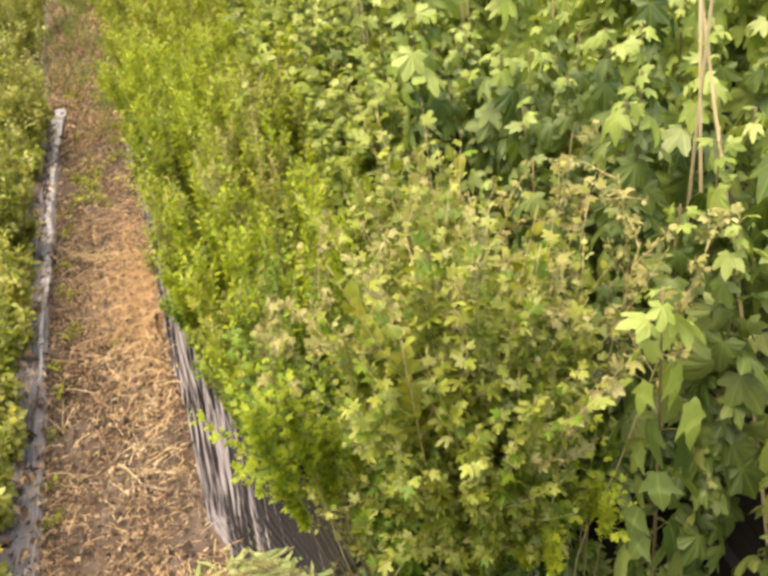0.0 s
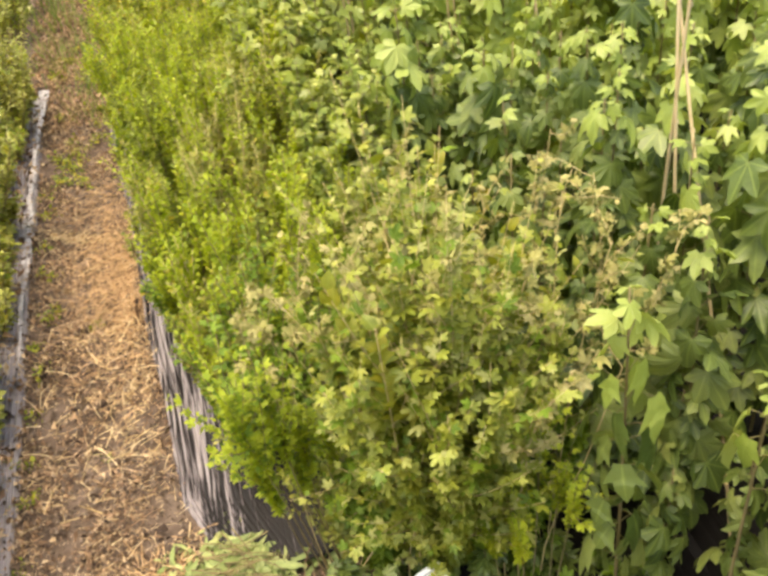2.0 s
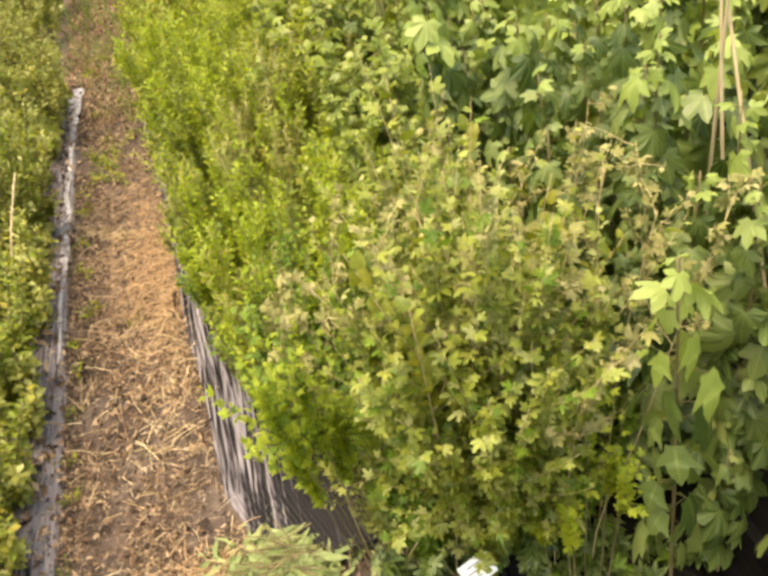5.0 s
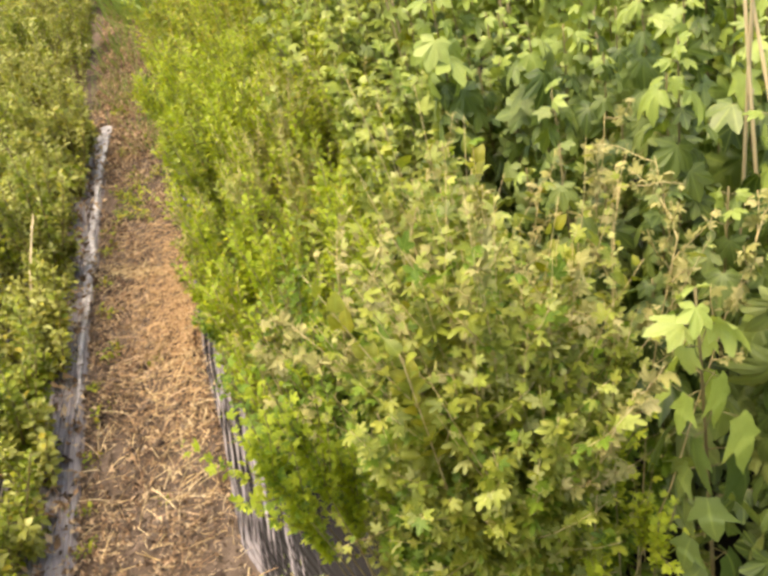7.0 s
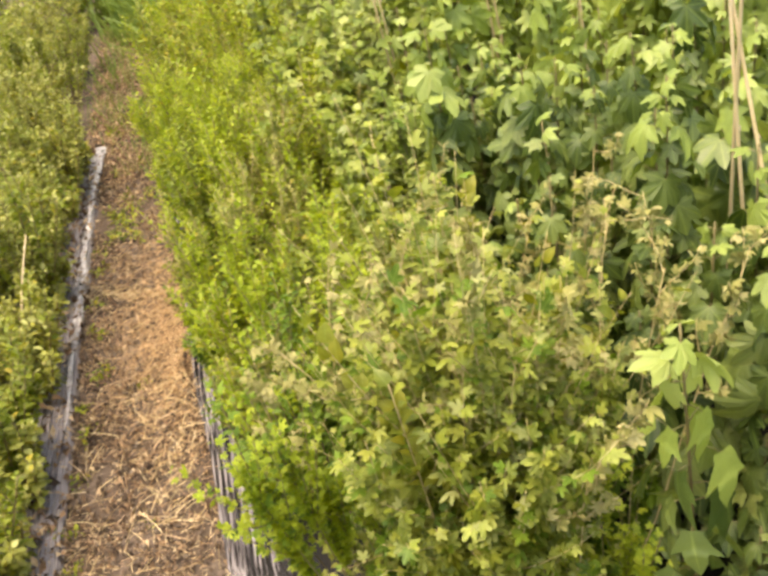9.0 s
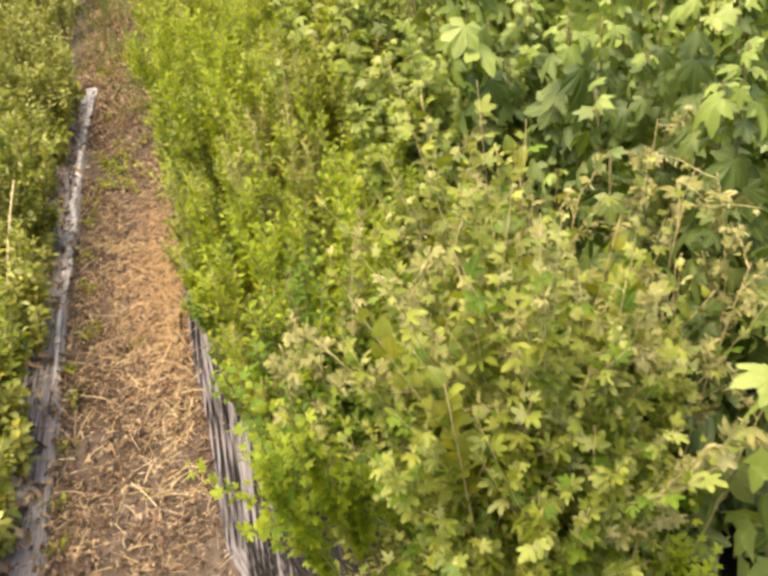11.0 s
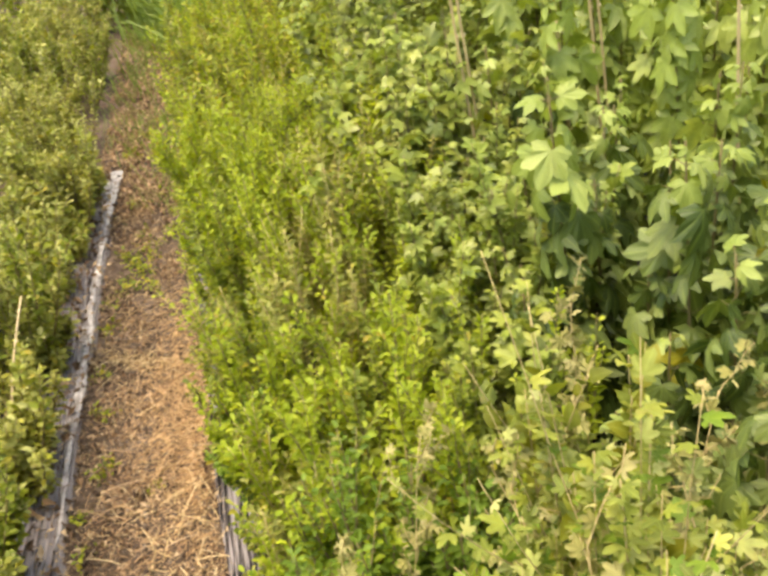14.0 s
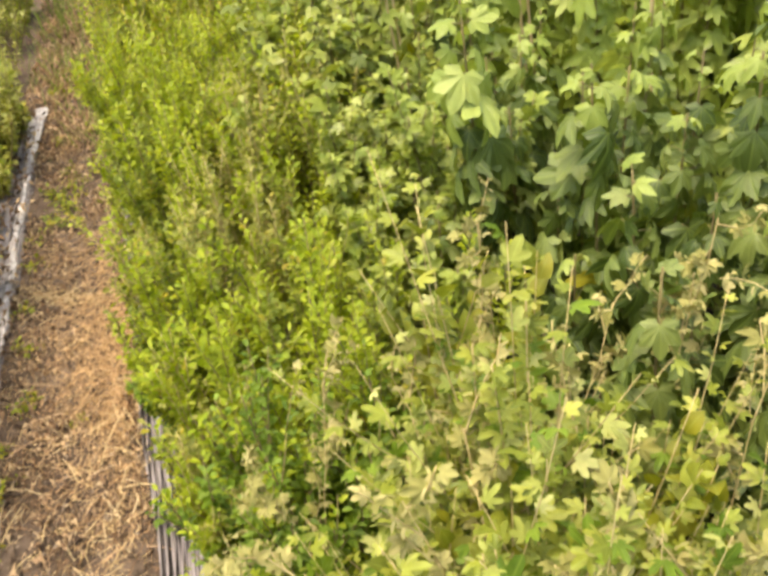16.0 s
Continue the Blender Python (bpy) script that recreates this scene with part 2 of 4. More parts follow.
M_HEM = hem_material()


# ---- mesh tools ----
def mesh_from(name, verts, faces, mats, index=None, uv=None, smooth=True):
    me = bpy.data.meshes.new(name)
    me.from_pydata(np.asarray(verts).tolist(), [], [tuple(f) for f in faces])
    for m in mats:
        me.materials.append(m)
    if index is not None:
        me.polygons.foreach_set("material_index", np.asarray(index, dtype=np.int32))
    if uv is not None:
        layer = me.uv_layers.new(name="UVMap")
        loops = np.empty(len(me.loops), dtype=np.int32)
        me.loops.foreach_get("vertex_index", loops)
        layer.data.foreach_set("uv", np.asarray(uv, dtype=np.float32)[loops].ravel())
    me.polygons.foreach_set("use_smooth", np.full(len(me.polygons), smooth))
    me.update()
    return me


def child(name, me, parent, label=""):
    ob = new(name, me)
    ob.parent = parent
    return tagged(ob, label)


def thing(name, at, label, category, group="", kind=""):
    global rng
    rng = np.random.default_rng(int(abs(at[0]) * 9973 + abs(at[1]) * 7919 + 31))   # each thing grows from its own place
    ob = new(name)
    ob.empty_display_size = 0.05
    ob.location = at
    return tagged(ob, label, category, group, kind)


class Batch:
    """Many copies of small templates and tubes, joined into one mesh."""

    def __init__(self):
        self.v, self.loops, self.sizes, self.i, self.uv, self.n = [], [], [], [], [], 0

    def put(self, v, faces, uv, index):
        """Arrays: places (k, n, 3) of k copies of one shape with those faces; index: the material of each copy."""
        k, n = v.shape[:2]
        flat = np.concatenate([np.asarray(f) for f in faces])
        sizes = np.array([len(f) for f in faces])
        self.v.append(v.reshape(-1, 3))
        self.loops.append((flat[None] + (self.n + n * np.arange(k))[:, None]).ravel())
        self.sizes.append(np.tile(sizes, k))
        self.i.append(np.repeat(np.broadcast_to(index, (k,)), len(faces)))
        self.uv.append(np.tile(uv, (k, 1)))
        self.n += k * n

    def add(self, template, m, index=0):
        """m: one 4x4, or many."""
        m = np.asarray(m).reshape(-1, 4, 4)
        self.put(np.einsum("kij,nj->kni", m[:, :3, :3], template[0]) + m[:, None, :3, 3], template[1], template[2], index)

    def tube(self, pts, r0, r1, index=0, sides=5):
        pts = np.asarray(pts, float)
        way = np.gradient(pts, axis=0)
        way /= np.linalg.norm(way, axis=1)[:, None] + 1e-9
        a = np.cross(way, np.array([0.31, 0.87, 0.38]))
        a /= np.linalg.norm(a, axis=1)[:, None] + 1e-9
        b = np.cross(way, a)
        ang = np.arange(sides) * 2 * np.pi / sides
        rad = np.linspace(r0, r1, len(pts))
        ring = pts[:, None] + rad[:, None, None] * (np.cos(ang)[None, :, None] * a[:, None] + np.sin(ang)[None, :, None] * b[:, None])
        f = [(k * sides + s, k * sides + (s + 1) % sides, (k + 1) * sides + (s + 1) % sides, (k + 1) * sides + s) for k in range(len(pts) - 1) for s in range(sides)]
        f.append(tuple((len(pts) - 1) * sides + s for s in range(sides)))
        self.put(ring.reshape(1, -1, 3), f, np.ones((len(pts) * sides, 2)), index)

    def mesh(self, name, mats, smooth=True):
        me = bpy.data.meshes.new(name)
        v, loops, sizes = np.concatenate(self.v), np.concatenate(self.loops), np.concatenate(self.sizes)
        me.vertices.add(len(v)), me.loops.add(len(loops)), me.polygons.add(len(sizes))
        me.vertices.foreach_set("co", v.astype(np.float32).ravel())
        me.loops.foreach_set("vertex_index", loops.astype(np.int32))
        me.polygons.foreach_set("loop_start", (np.cumsum(sizes) - sizes).astype(np.int32))
        for m in mats:
            me.materials.append(m)
        me.polygons.foreach_set("material_index", np.concatenate(self.i).astype(np.int32))
        me.polygons.foreach_set("use_smooth", np.full(len(sizes), smooth))
        me.uv_layers.new(name="UVMap").data.foreach_set("uv", np.concatenate(self.uv).astype(np.float32)[loops].ravel())
        me.update(calc_edges=True)
        me.validate()
        return me


def unit(v):
    v = np.asarray(v, float)
    return v / (np.linalg.norm(v) + 1e-9)


def units(v):
    return v / (np.linalg.norm(v, axis=-1, keepdims=True) + 1e-9)


def frame_of(at, along, up, size):
    """4x4 of leaves: base at a place, y along the blade, z its upper face. One, or arrays of many."""
    y = units(np.asarray(along, float))
    x = units(np.cross(y, up))
    m = np.zeros((*y.shape[:-1], 4, 4))
    s = np.asarray(size)[..., None]
    m[..., :3, 0], m[..., :3, 1], m[..., :3, 2], m[..., :3, 3], m[..., 3, 3] = x * s, y * s, np.cross(x, y) * s, at, 1
    return m


def oval_leaf(width, teeth=0.0, fold=0.25, bend=0.25, widest=0.55, rows=5):
    """An oval blade one unit long: a midrib and two folded halves."""
    v, uv, f = [], [], []
    for k in range(rows + 1):
        t = k / rows
        w = width * (np.sin(np.pi * t ** (np.log(0.5) / np.log(widest)))) ** 0.8 if 0 < t < 1 else 0.012
        w *= 1 + teeth * (1 if k % 2 else -1)
        z = -bend * t * t
        v += [(-w, t, z + fold * w), (0, t, z), (w, t, z + fold * w)]
        uv += [(1, t), (0, t), (1, t)]
    for k in range(rows):
        a = 3 * k
        f += [(a, a + 1, a + 4, a + 3), (a + 1, a + 2, a + 5, a + 4)]
    return np.array(v), f, np.array(uv)


def lobed_leaf(lobes, notch, teeth, droop, wave, seed, rings=(0.5, 1.0), full=0.7, steps=3):
    """A palmate blade: lobes are (angle from the tip in degrees, length), veins run to each lobe's point; full: the lower, the rounder the lobes."""
    r = np.random.default_rng(seed)
    pts, veins = [], []
    order = sorted(lobes, key=lambda q: q[0])
    for n, (ang, length) in enumerate(order):
        pts.append((ang, length)), veins.append(0.0)
        if n + 1 < len(order):
            ang2, len2 = order[n + 1]
            mid, low = (ang + ang2) / 2, min(length, len2) * notch
            shares = [(k + 1) / (steps + 1) for k in range(steps)]
            for share in shares:
                pts.append((ang + (mid - ang) * share, low + (length - low) * (1 - share) ** full + teeth * r.uniform(-1, 1))), veins.append(share)
            pts.append((mid, low)), veins.append(1.0)
            for share in reversed(shares):
                pts.append((ang2 - (ang2 - mid) * share, low + (len2 - low) * (1 - share) ** full + teeth * r.uniform(-1, 1))), veins.append(share)
    pts = [(order[0][0] - 38, order[0][1] * 0.5)] + pts + [(order[-1][0] + 38, order[-1][1] * 0.5)]
    veins = [1.0] + veins + [1.0]
    v, uv, f = [(0, 0.0, 0)], [(0, 0)], []
    n = len(pts)
    for ring in rings:
        for (ang, length), vv in zip(pts, veins):
            a = np.radians(ang)
            if ring < 1:
                length = 0.6 * length + 0.4 * 0.62
            x, y = np.sin(a) * length * ring, np.cos(a) * length * ring
            rr = x * x + y * y
            z = -droop * rr * 0.6 + wave * (vv - 0.4) * np.sqrt(rr) - 0.25 * droop * x * x + r.normal(0, 0.03)
            v.append((x, y, z)), uv.append((vv, ring))
    for k in range(n - 1):
        f.append((1 + k, 1 + k + 1, 0))
        if len(rings) > 1:
            f.append((n + 1 + k, n + 2 + k, 2 + k, 1 + k))
    return np.array(v, float), f, np.array(uv, float)


def trident_leaf(bend, fold, wing, seed):
    """A long three-lobed blade: a broad middle lobe with a sharp point, and two side lobes pointing forwards."""
    r = np.random.default_rng(seed)
    rows = ((0.0, 0.02, -0.02), (0.1, 0.24, -0.04), (0.22, 0.32, 0.14), (0.32, 0.42, 0.36), (0.44, wing, 0.64), (0.52, 0.3, 0.56), (0.64, 0.27, 0.7), (0.78, 0.26, 0.82), (0.94, 0.14, 0.98), (1.16, 0.004, 1.16))
    v, uv, f = [], [], []
    for mid, x, y in rows:
        for side in (-1, 0, 1):
            px, py = side * x * r.uniform(0.92, 1.08), (y if side else mid) + (r.normal(0, 0.012) if side else 0)
            v.append((px, py, -bend * py * abs(py) + fold * abs(px) - 0.35 * px * px + (r.normal(0, 0.018) if side else 0)))
            uv.append((abs(side), mid))
    for k in range(len(rows) - 1):
        a = 3 * k
        f += [(a, a + 1, a + 4, a + 3), (a + 1, a + 2, a + 5, a + 4)]
    return np.array(v), f, np.array(uv)


MAPLE5 = [(-102, 0.56), (-46, 0.84), (0, 1.04), (46, 0.84), (102, 0.56)]
HAW5 = [(-98, 0.5), (-50, 0.78), (0, 1.0), (50, 0.78), (98, 0.5)]
L_MAPLE = [lobed_leaf(MAPLE5, 0.72, 0.035, d, w, s, full=0.85) for d, w, s in ((0.6, 0.08, 1), (0.95, 0.14, 2), (0.35, 0.1, 3), (1.3, 0.18, 4))]
L_LONG = [trident_leaf(*q) for q in ((0.25, 0.1, 0.64, 31), (0.45, -0.15, 0.56, 32))]
L_LOBED = [lobed_leaf(MAPLE5, 0.66, 0.0, d, w, s, (1.0,), full=0.85, steps=1) for d, w, s in ((0.5, 0.1, 8), (0.9, 0.18, 9))]
L_FAR = [lobed_leaf(MAPLE5, 0.8, 0.0, d, w, s, (1.0,), steps=0) for d, w, s in ((0.5, 0.2, 11), (0.9, 0.35, 12))]
L_CURRANT = [lobed_leaf(HAW5, n, 0.0, d, w, s, (1.0,), full=0.5, steps=1) for n, d, w, s in ((0.62, 0.3, 0.12, 5), (0.55, 0.7, 0.2, 6), (0.7, 0.1, 0.25, 7))]
L_BROAD = [lobed_leaf([(-106, 0.58), (-52, 0.82), (0, 1.0), (52, 0.82), (106, 0.58)], 0.72, 0.05, d, w, s) for d, w, s in ((0.4, 0.14, 21), (0.8, 0.22, 22))]
L_CRUMPLED = [lobed_leaf(MAPLE5, 0.78, 0.04, d, w, s, (1.0,), full=0.6, steps=1) for d, w, s in ((0.4, 0.25, 41), (0.9, 0.4, 42), (0.1, 0.35, 43))]
L_SMALL = [oval_leaf(0.3, 0.0, 0.3, 0.2, rows=3), oval_leaf(0.34, 0.0, 0.45, 0.4, rows=3), oval_leaf(0.26, 0.0, 0.2, 0.1, rows=3)]
L_TINY = []
for w, fold, widest in ((0.27, 0.45, 0.55), (0.22, 0.3, 0.62), (0.32, 0.6, 0.58)):   # small blades folded at the midrib
    L_TINY.append((np.array([(0, 0, 0), (-w * 0.8, widest - 0.25, fold * w), (-w, widest + 0.1, fold * w), (0, 1, -0.12), (w, widest + 0.1, fold * w), (w * 0.8, widest - 0.25, fold * w)]),
                   [(0, 3, 2, 1), (0, 5, 4, 3)], np.array([(0, 0), (1, 0.3), (1, 0.65), (0, 1), (1, 0.65), (1, 0.3)])))
L_OVATE = [oval_leaf(0.38, 0.05, 0.2, 0.35, 0.42, 4), oval_leaf(0.42, 0.05, 0.35, 0.55, 0.42, 4)]
L_NARROW = [oval_leaf(0.17, 0.2, 0.5, 0.5, 0.45, 4), oval_leaf(0.2, 0.3, 0.7, 0.8, 0.45, 4)]


def branch_line(base, way, length, rise=0.5, wobble=0.03, n=7):
    """A shoot that starts along way and bends upwards by rise, as points."""
    pts, p, d = [np.array(base, float)], np.array(base, float), unit(way)
    for _ in range(n - 1):
        d = unit(d + np.array([0, 0, rise / n]) + rng.normal(0, wobble, 3))
        p = p + d * length / (n - 1)
        pts.append(p)
    return np.array(pts)


def on_line(pts, t):
    t = np.asarray(t)
    k = np.clip((t * (len(pts) - 1)).astype(int), 0, len(pts) - 2)
    u = (t * (len(pts) - 1) - k)[..., None]
    return pts[k] * (1 - u) + pts[k + 1] * u, units(pts[k + 1] - pts[k])


def leaf_frames(pts, count, size, start=0.25, tip_from=0.8, tip_scale=0.75, hang=0.0, tumble=0.3):
    """Poses of leaves in a spiral up a shoot, and which of them are young ones at its tip."""
    t = np.minimum(start + (1 - start) * (np.arange(count) + rng.uniform(0, 0.8, count)) / count, 0.995)
    at, way = on_line(pts, t)
    turn = rng.uniform(0, 6.28) + np.cumsum(2.4 + rng.normal(0, 0.3, count))
    side = units(np.cross(way, (0.3, 0.5, 0.8)))
    out = np.cos(turn)[:, None] * side + np.sin(turn)[:, None] * np.cross(way, side)
    tip = t > tip_from
    lift = np.where(tip, rng.uniform(0.5, 1.3, count), rng.uniform(0.1, 0.9, count))
    along = out + way * lift[:, None] + rng.normal(0, 0.15, (count, 3)) - np.array([0, 0, hang])
    up = way * 0.55 + np.array([0, 0, 1.0]) + rng.normal(0, tumble, (count, 3))
    s = size * rng.uniform(0.55, 1.3, count) * np.where(t > 0.92, tip_scale, 1)
    return frame_of(at + out * 0.004, along, up, s), tip


def clothe(batch, pts, count, size, leaves, start=0.25, tip_from=0.8, mats=(0, 1), odd=None, hang=0.0, share=0.85, tumble=0.3):
    """Leaves up a shoot. mats: index of old and of tip leaves; odd: (index, share) of strays."""
    m, tip = leaf_frames(pts, count, size, start, tip_from, hang=hang, tumble=tumble)
    idx = np.where(tip & (rng.random(count) < share), mats[1], mats[0])
    if odd is not None:
        idx = np.where(rng.random(count) < odd[1], odd[0], idx)
    pick = rng.integers(len(leaves), size=count)
    for k, leaf in enumerate(leaves):
        if (pick == k).any():
            batch.add(leaf, m[pick == k], idx[pick == k])


def shrub(name, at, height, spread, label, category, group, branches=13, leaf=0.028, per=70, leaves=None, mats=None, tip_from=0.8, odd=None, bark=None, lean=(0, 0), side_shoots=4, low=0.25, singles=0, share=0.85, deep=1.0, vivid=0.5, twig=0.0045, tumble=0.4, steep=0.55, single_size=(1.4, 2.6), hang=0.0, dome=0.12):
    """A many-stemmed shrub: each branch a part, with its leaves under it; singles: leaves a branch that are parts of their own."""
    leaves, mats, bark = leaves or L_SMALL, mats or [M_SHRUB, M_SHRUB_TIP, M_SHRUB_YELLOW], bark or M_TWIG
    root = thing(name, at, label, category, group)
    for b in range(branches):
        ang = 2.4 * b + rng.uniform(-0.4, 0.4)
        out = np.sqrt((b + 0.5) / branches)
        way = np.array([np.cos(ang) * out * spread * 1.1 + lean[0], np.sin(ang) * out * spread * deep * 1.1 + lean[1], height * 0.75])
        base = np.array([np.cos(ang) * 0.03 * out, np.sin(ang) * 0.03 * out, -0.01])
        bright = rng.random() < vivid
        length = height * rng.uniform(0.78, 1.15) * (1.0 - dome * out ** 2) * (1.06 if bright else 0.97)
        pts = branch_line(base, way, length, 0.55)
        wood, blades = Batch(), Batch()
        wood.tube(pts, twig, twig * 0.3, sides=4)
        clothe(blades, pts, int(per * (0.55 if bright else 0.42)), leaf, leaves, low, tip_from if bright else 2.0, odd=odd, share=share, tumble=tumble, hang=hang)
        for s in range(side_shoots):
            p, w = on_line(pts, rng.uniform(low, 0.88))
            sw = w + rng.normal(0, 0.5, 3) + np.array([0, 0, steep])
            sp = branch_line(p, sw, length * rng.uniform(0.18, 0.36), 0.5, n=4)
            wood.tube(sp, twig * 0.44, twig * 0.2, sides=3)
            clothe(blades, sp, max(5, int(per * 0.55 / side_shoots)), leaf * 0.92, leaves, 0.1, tip_from - 0.25 if rng.random() < (0.95 if bright else 0.08) else 2.0, odd=odd, share=share, tumble=tumble, hang=hang)
        limb = child("branch", wood.mesh("branch", [bark]), root)
        child("leaves", blades.mesh("leaves", mats), limb)["kind"] = "stuff"
        if singles:
            for m in leaf_frames(pts, singles, leaf * rng.uniform(*single_size), 0.4, 2.0, tumble=tumble)[0]:
                ob = child("leaf", CURRANT_MESH[int(rng.integers(2)), int(rng.choice([0, 0, 0, 1, 2]))], limb)
                ob.matrix_local = Matrix(m.tolist())
    return root


def maple(at, height, label, category="sapling", group="row of maple saplings", leaf=0.068, lean=(0, 0), start=0.25, young=3, apart=0.029, singly=True, fine=False, long=False):
    """A maple sapling: upright stem, opposite pairs of drooping lobed leaves, pale young ones at the top."""
    root = thing("maple_sapling", at, label, category, group)
    pts = branch_line((0, 0, -0.01), (lean[0] + rng.normal(0, 0.012), lean[1] + rng.normal(0, 0.012), 1), height, 0.2, 0.01, 9)
    wood, joined = Batch(), Batch()
    wood.tube(pts, 0.0045, 0.0018)
    nodes = int(height * (1 - start) / apart)
    turn = rng.uniform(0, 3.14)
    for k in range(nodes):
        t = start + (1 - start) * (k + 0.5) / nodes
        p, way = on_line(pts, min(t, 0.99))
        turn += 1.57 + rng.normal(0, 0.25)
        top = nodes - 1 - k
        size = leaf * rng.uniform(0.6, 1.2) * (0.4 + 0.11 * top if top < 6 else 1.0)
        for half in (0, 3.14159):
            if rng.random() < 0.06:
                continue
            a = turn + half + rng.normal(0, 0.2)
            out = np.array([np.cos(a), np.sin(a), 0])
            reach = size * rng.uniform(0.3, 0.75)
            q = p + out * reach + np.array([0, 0, reach * rng.uniform(0.2, 0.7)])
            wood.tube([p, (p + q) / 2 + np.array([0, 0, reach * 0.08]), q], 0.0013, 0.0009, 1, 3)
            drop = rng.uniform(0.1, 2.0) if top > 1 else rng.uniform(-0.5, 0.8)
            along = out + np.array([0, 0, -drop]) + rng.normal(0, 0.2, 3)
            up = np.array([0, 0, 1.0]) + out * 0.6 + rng.normal(0, 0.6, 3)
            if long and top > 1:   # hanging like shingles
                along = out * 0.45 + np.array([0, 0, -rng.uniform(0.5, 1.3)]) + rng.normal(0, 0.15, 3)
                up = out + np.array([0, 0, 0.5]) + rng.normal(0, 0.25, 3)
            idx = 1 if top < young else (2 if at[1] > 1.9 and rng.random() < 0.012 else 0)
            m = frame_of(q, along, up, size)
            kind = int(rng.integers(len(L_MAPLE))) if not long or top < 2 else len(L_MAPLE) + int(rng.integers(2))
            if singly:
                ob = child("leaf", MAPLE_MESH[kind, idx], root)
                ob.matrix_local = Matrix(m.tolist())
            else:
                joined.add((L_MAPLE + L_LONG)[kind] if fine else L_LOBED[kind % 2], m, idx)
    stem = child("stem", wood.mesh("stem", [M_TWIG, M_REDTWIG]), root)
    if not singly:
        child("leaves", joined.mesh("leaves", [M_MAPLE, M_MAPLE_YOUNG, M_MAPLE_YELLOW]), stem)["kind"] = "stuff"
    return root


CURRANT_MESH = {(k, i): mesh_from("currant_leaf", L_BROAD[k][0], L_BROAD[k][1], [m], None, L_BROAD[k][2])
                for k in range(len(L_BROAD)) for i, m in enumerate((M_BUSH, M_BUSH_PALE, M_MAPLE_YELLOW))}
MAPLE_MESH = {(k, i): mesh_from("maple_leaf", blade[0], blade[1], [m], None, blade[2])
              for k, blade in enumerate(L_MAPLE + L_LONG) for i, m in enumerate((M_MAPLE, M_MAPLE_YOUNG, M_MAPLE_YELLOW))}


# ---- ground ----
def path_edges(y):
    """The trodden path's two sides at a distance along it."""
    left = np.interp(y, [0, 1.9, 3.0, 4.6, 5.2, 6, 9], [-0.66, -0.66, -0.69, -0.71, -0.71, -0.74, -0.76])
    right = np.interp(y, [0, 1.4, 1.7, 2.5, 3.3, 4.0, 4.8, 6, 9], [0.0, -0.1, -0.235, -0.3, -0.335, -0.4, -0.42, -0.4, -0.4])
    return left, right


def relief(x, y):
    n = noise.noise(Vector((x * 5, y * 5, 0))) * 0.014 + noise.noise(Vector((x * 17, y * 17, 3))) * 0.011 + noise.noise(Vector((x * 45, y * 45, 7))) * 0.005
    return n if abs(x) < 4 and -2 < y < 10 else 0.0


def build_ground():
    xs = np.concatenate([[-200, -60, -20, -8, -4, -2.5], np.arange(-1.8, -0.9, 0.08), np.arange(-0.9, 0.5, 0.016), np.arange(0.5, 3, 0.12), [3.5, 5, 8, 20, 60, 200]])
    ys = np.concatenate([[-200, -60, -20, -6, -2, -0.5, 0.3], np.arange(0.7, 6.5, 0.025), np.arange(6.5, 10, 0.15), [11, 14, 20, 60, 200]])
    nx = len(xs)
    v = [(x, y, relief(x, y) - 0.012) for y in ys for x in xs]
    f = [(r * nx + c, r * nx + c + 1, (r + 1) * nx + c + 1, (r + 1) * nx + c) for r in range(len(ys) - 1) for c in range(nx - 1)]
    ob = new("ground", mesh_from("ground", v, f, [M_SOIL]))
    tagged(ob, "brown trodden soil strewn with dry litter", "ground", kind="structure")


build_ground()


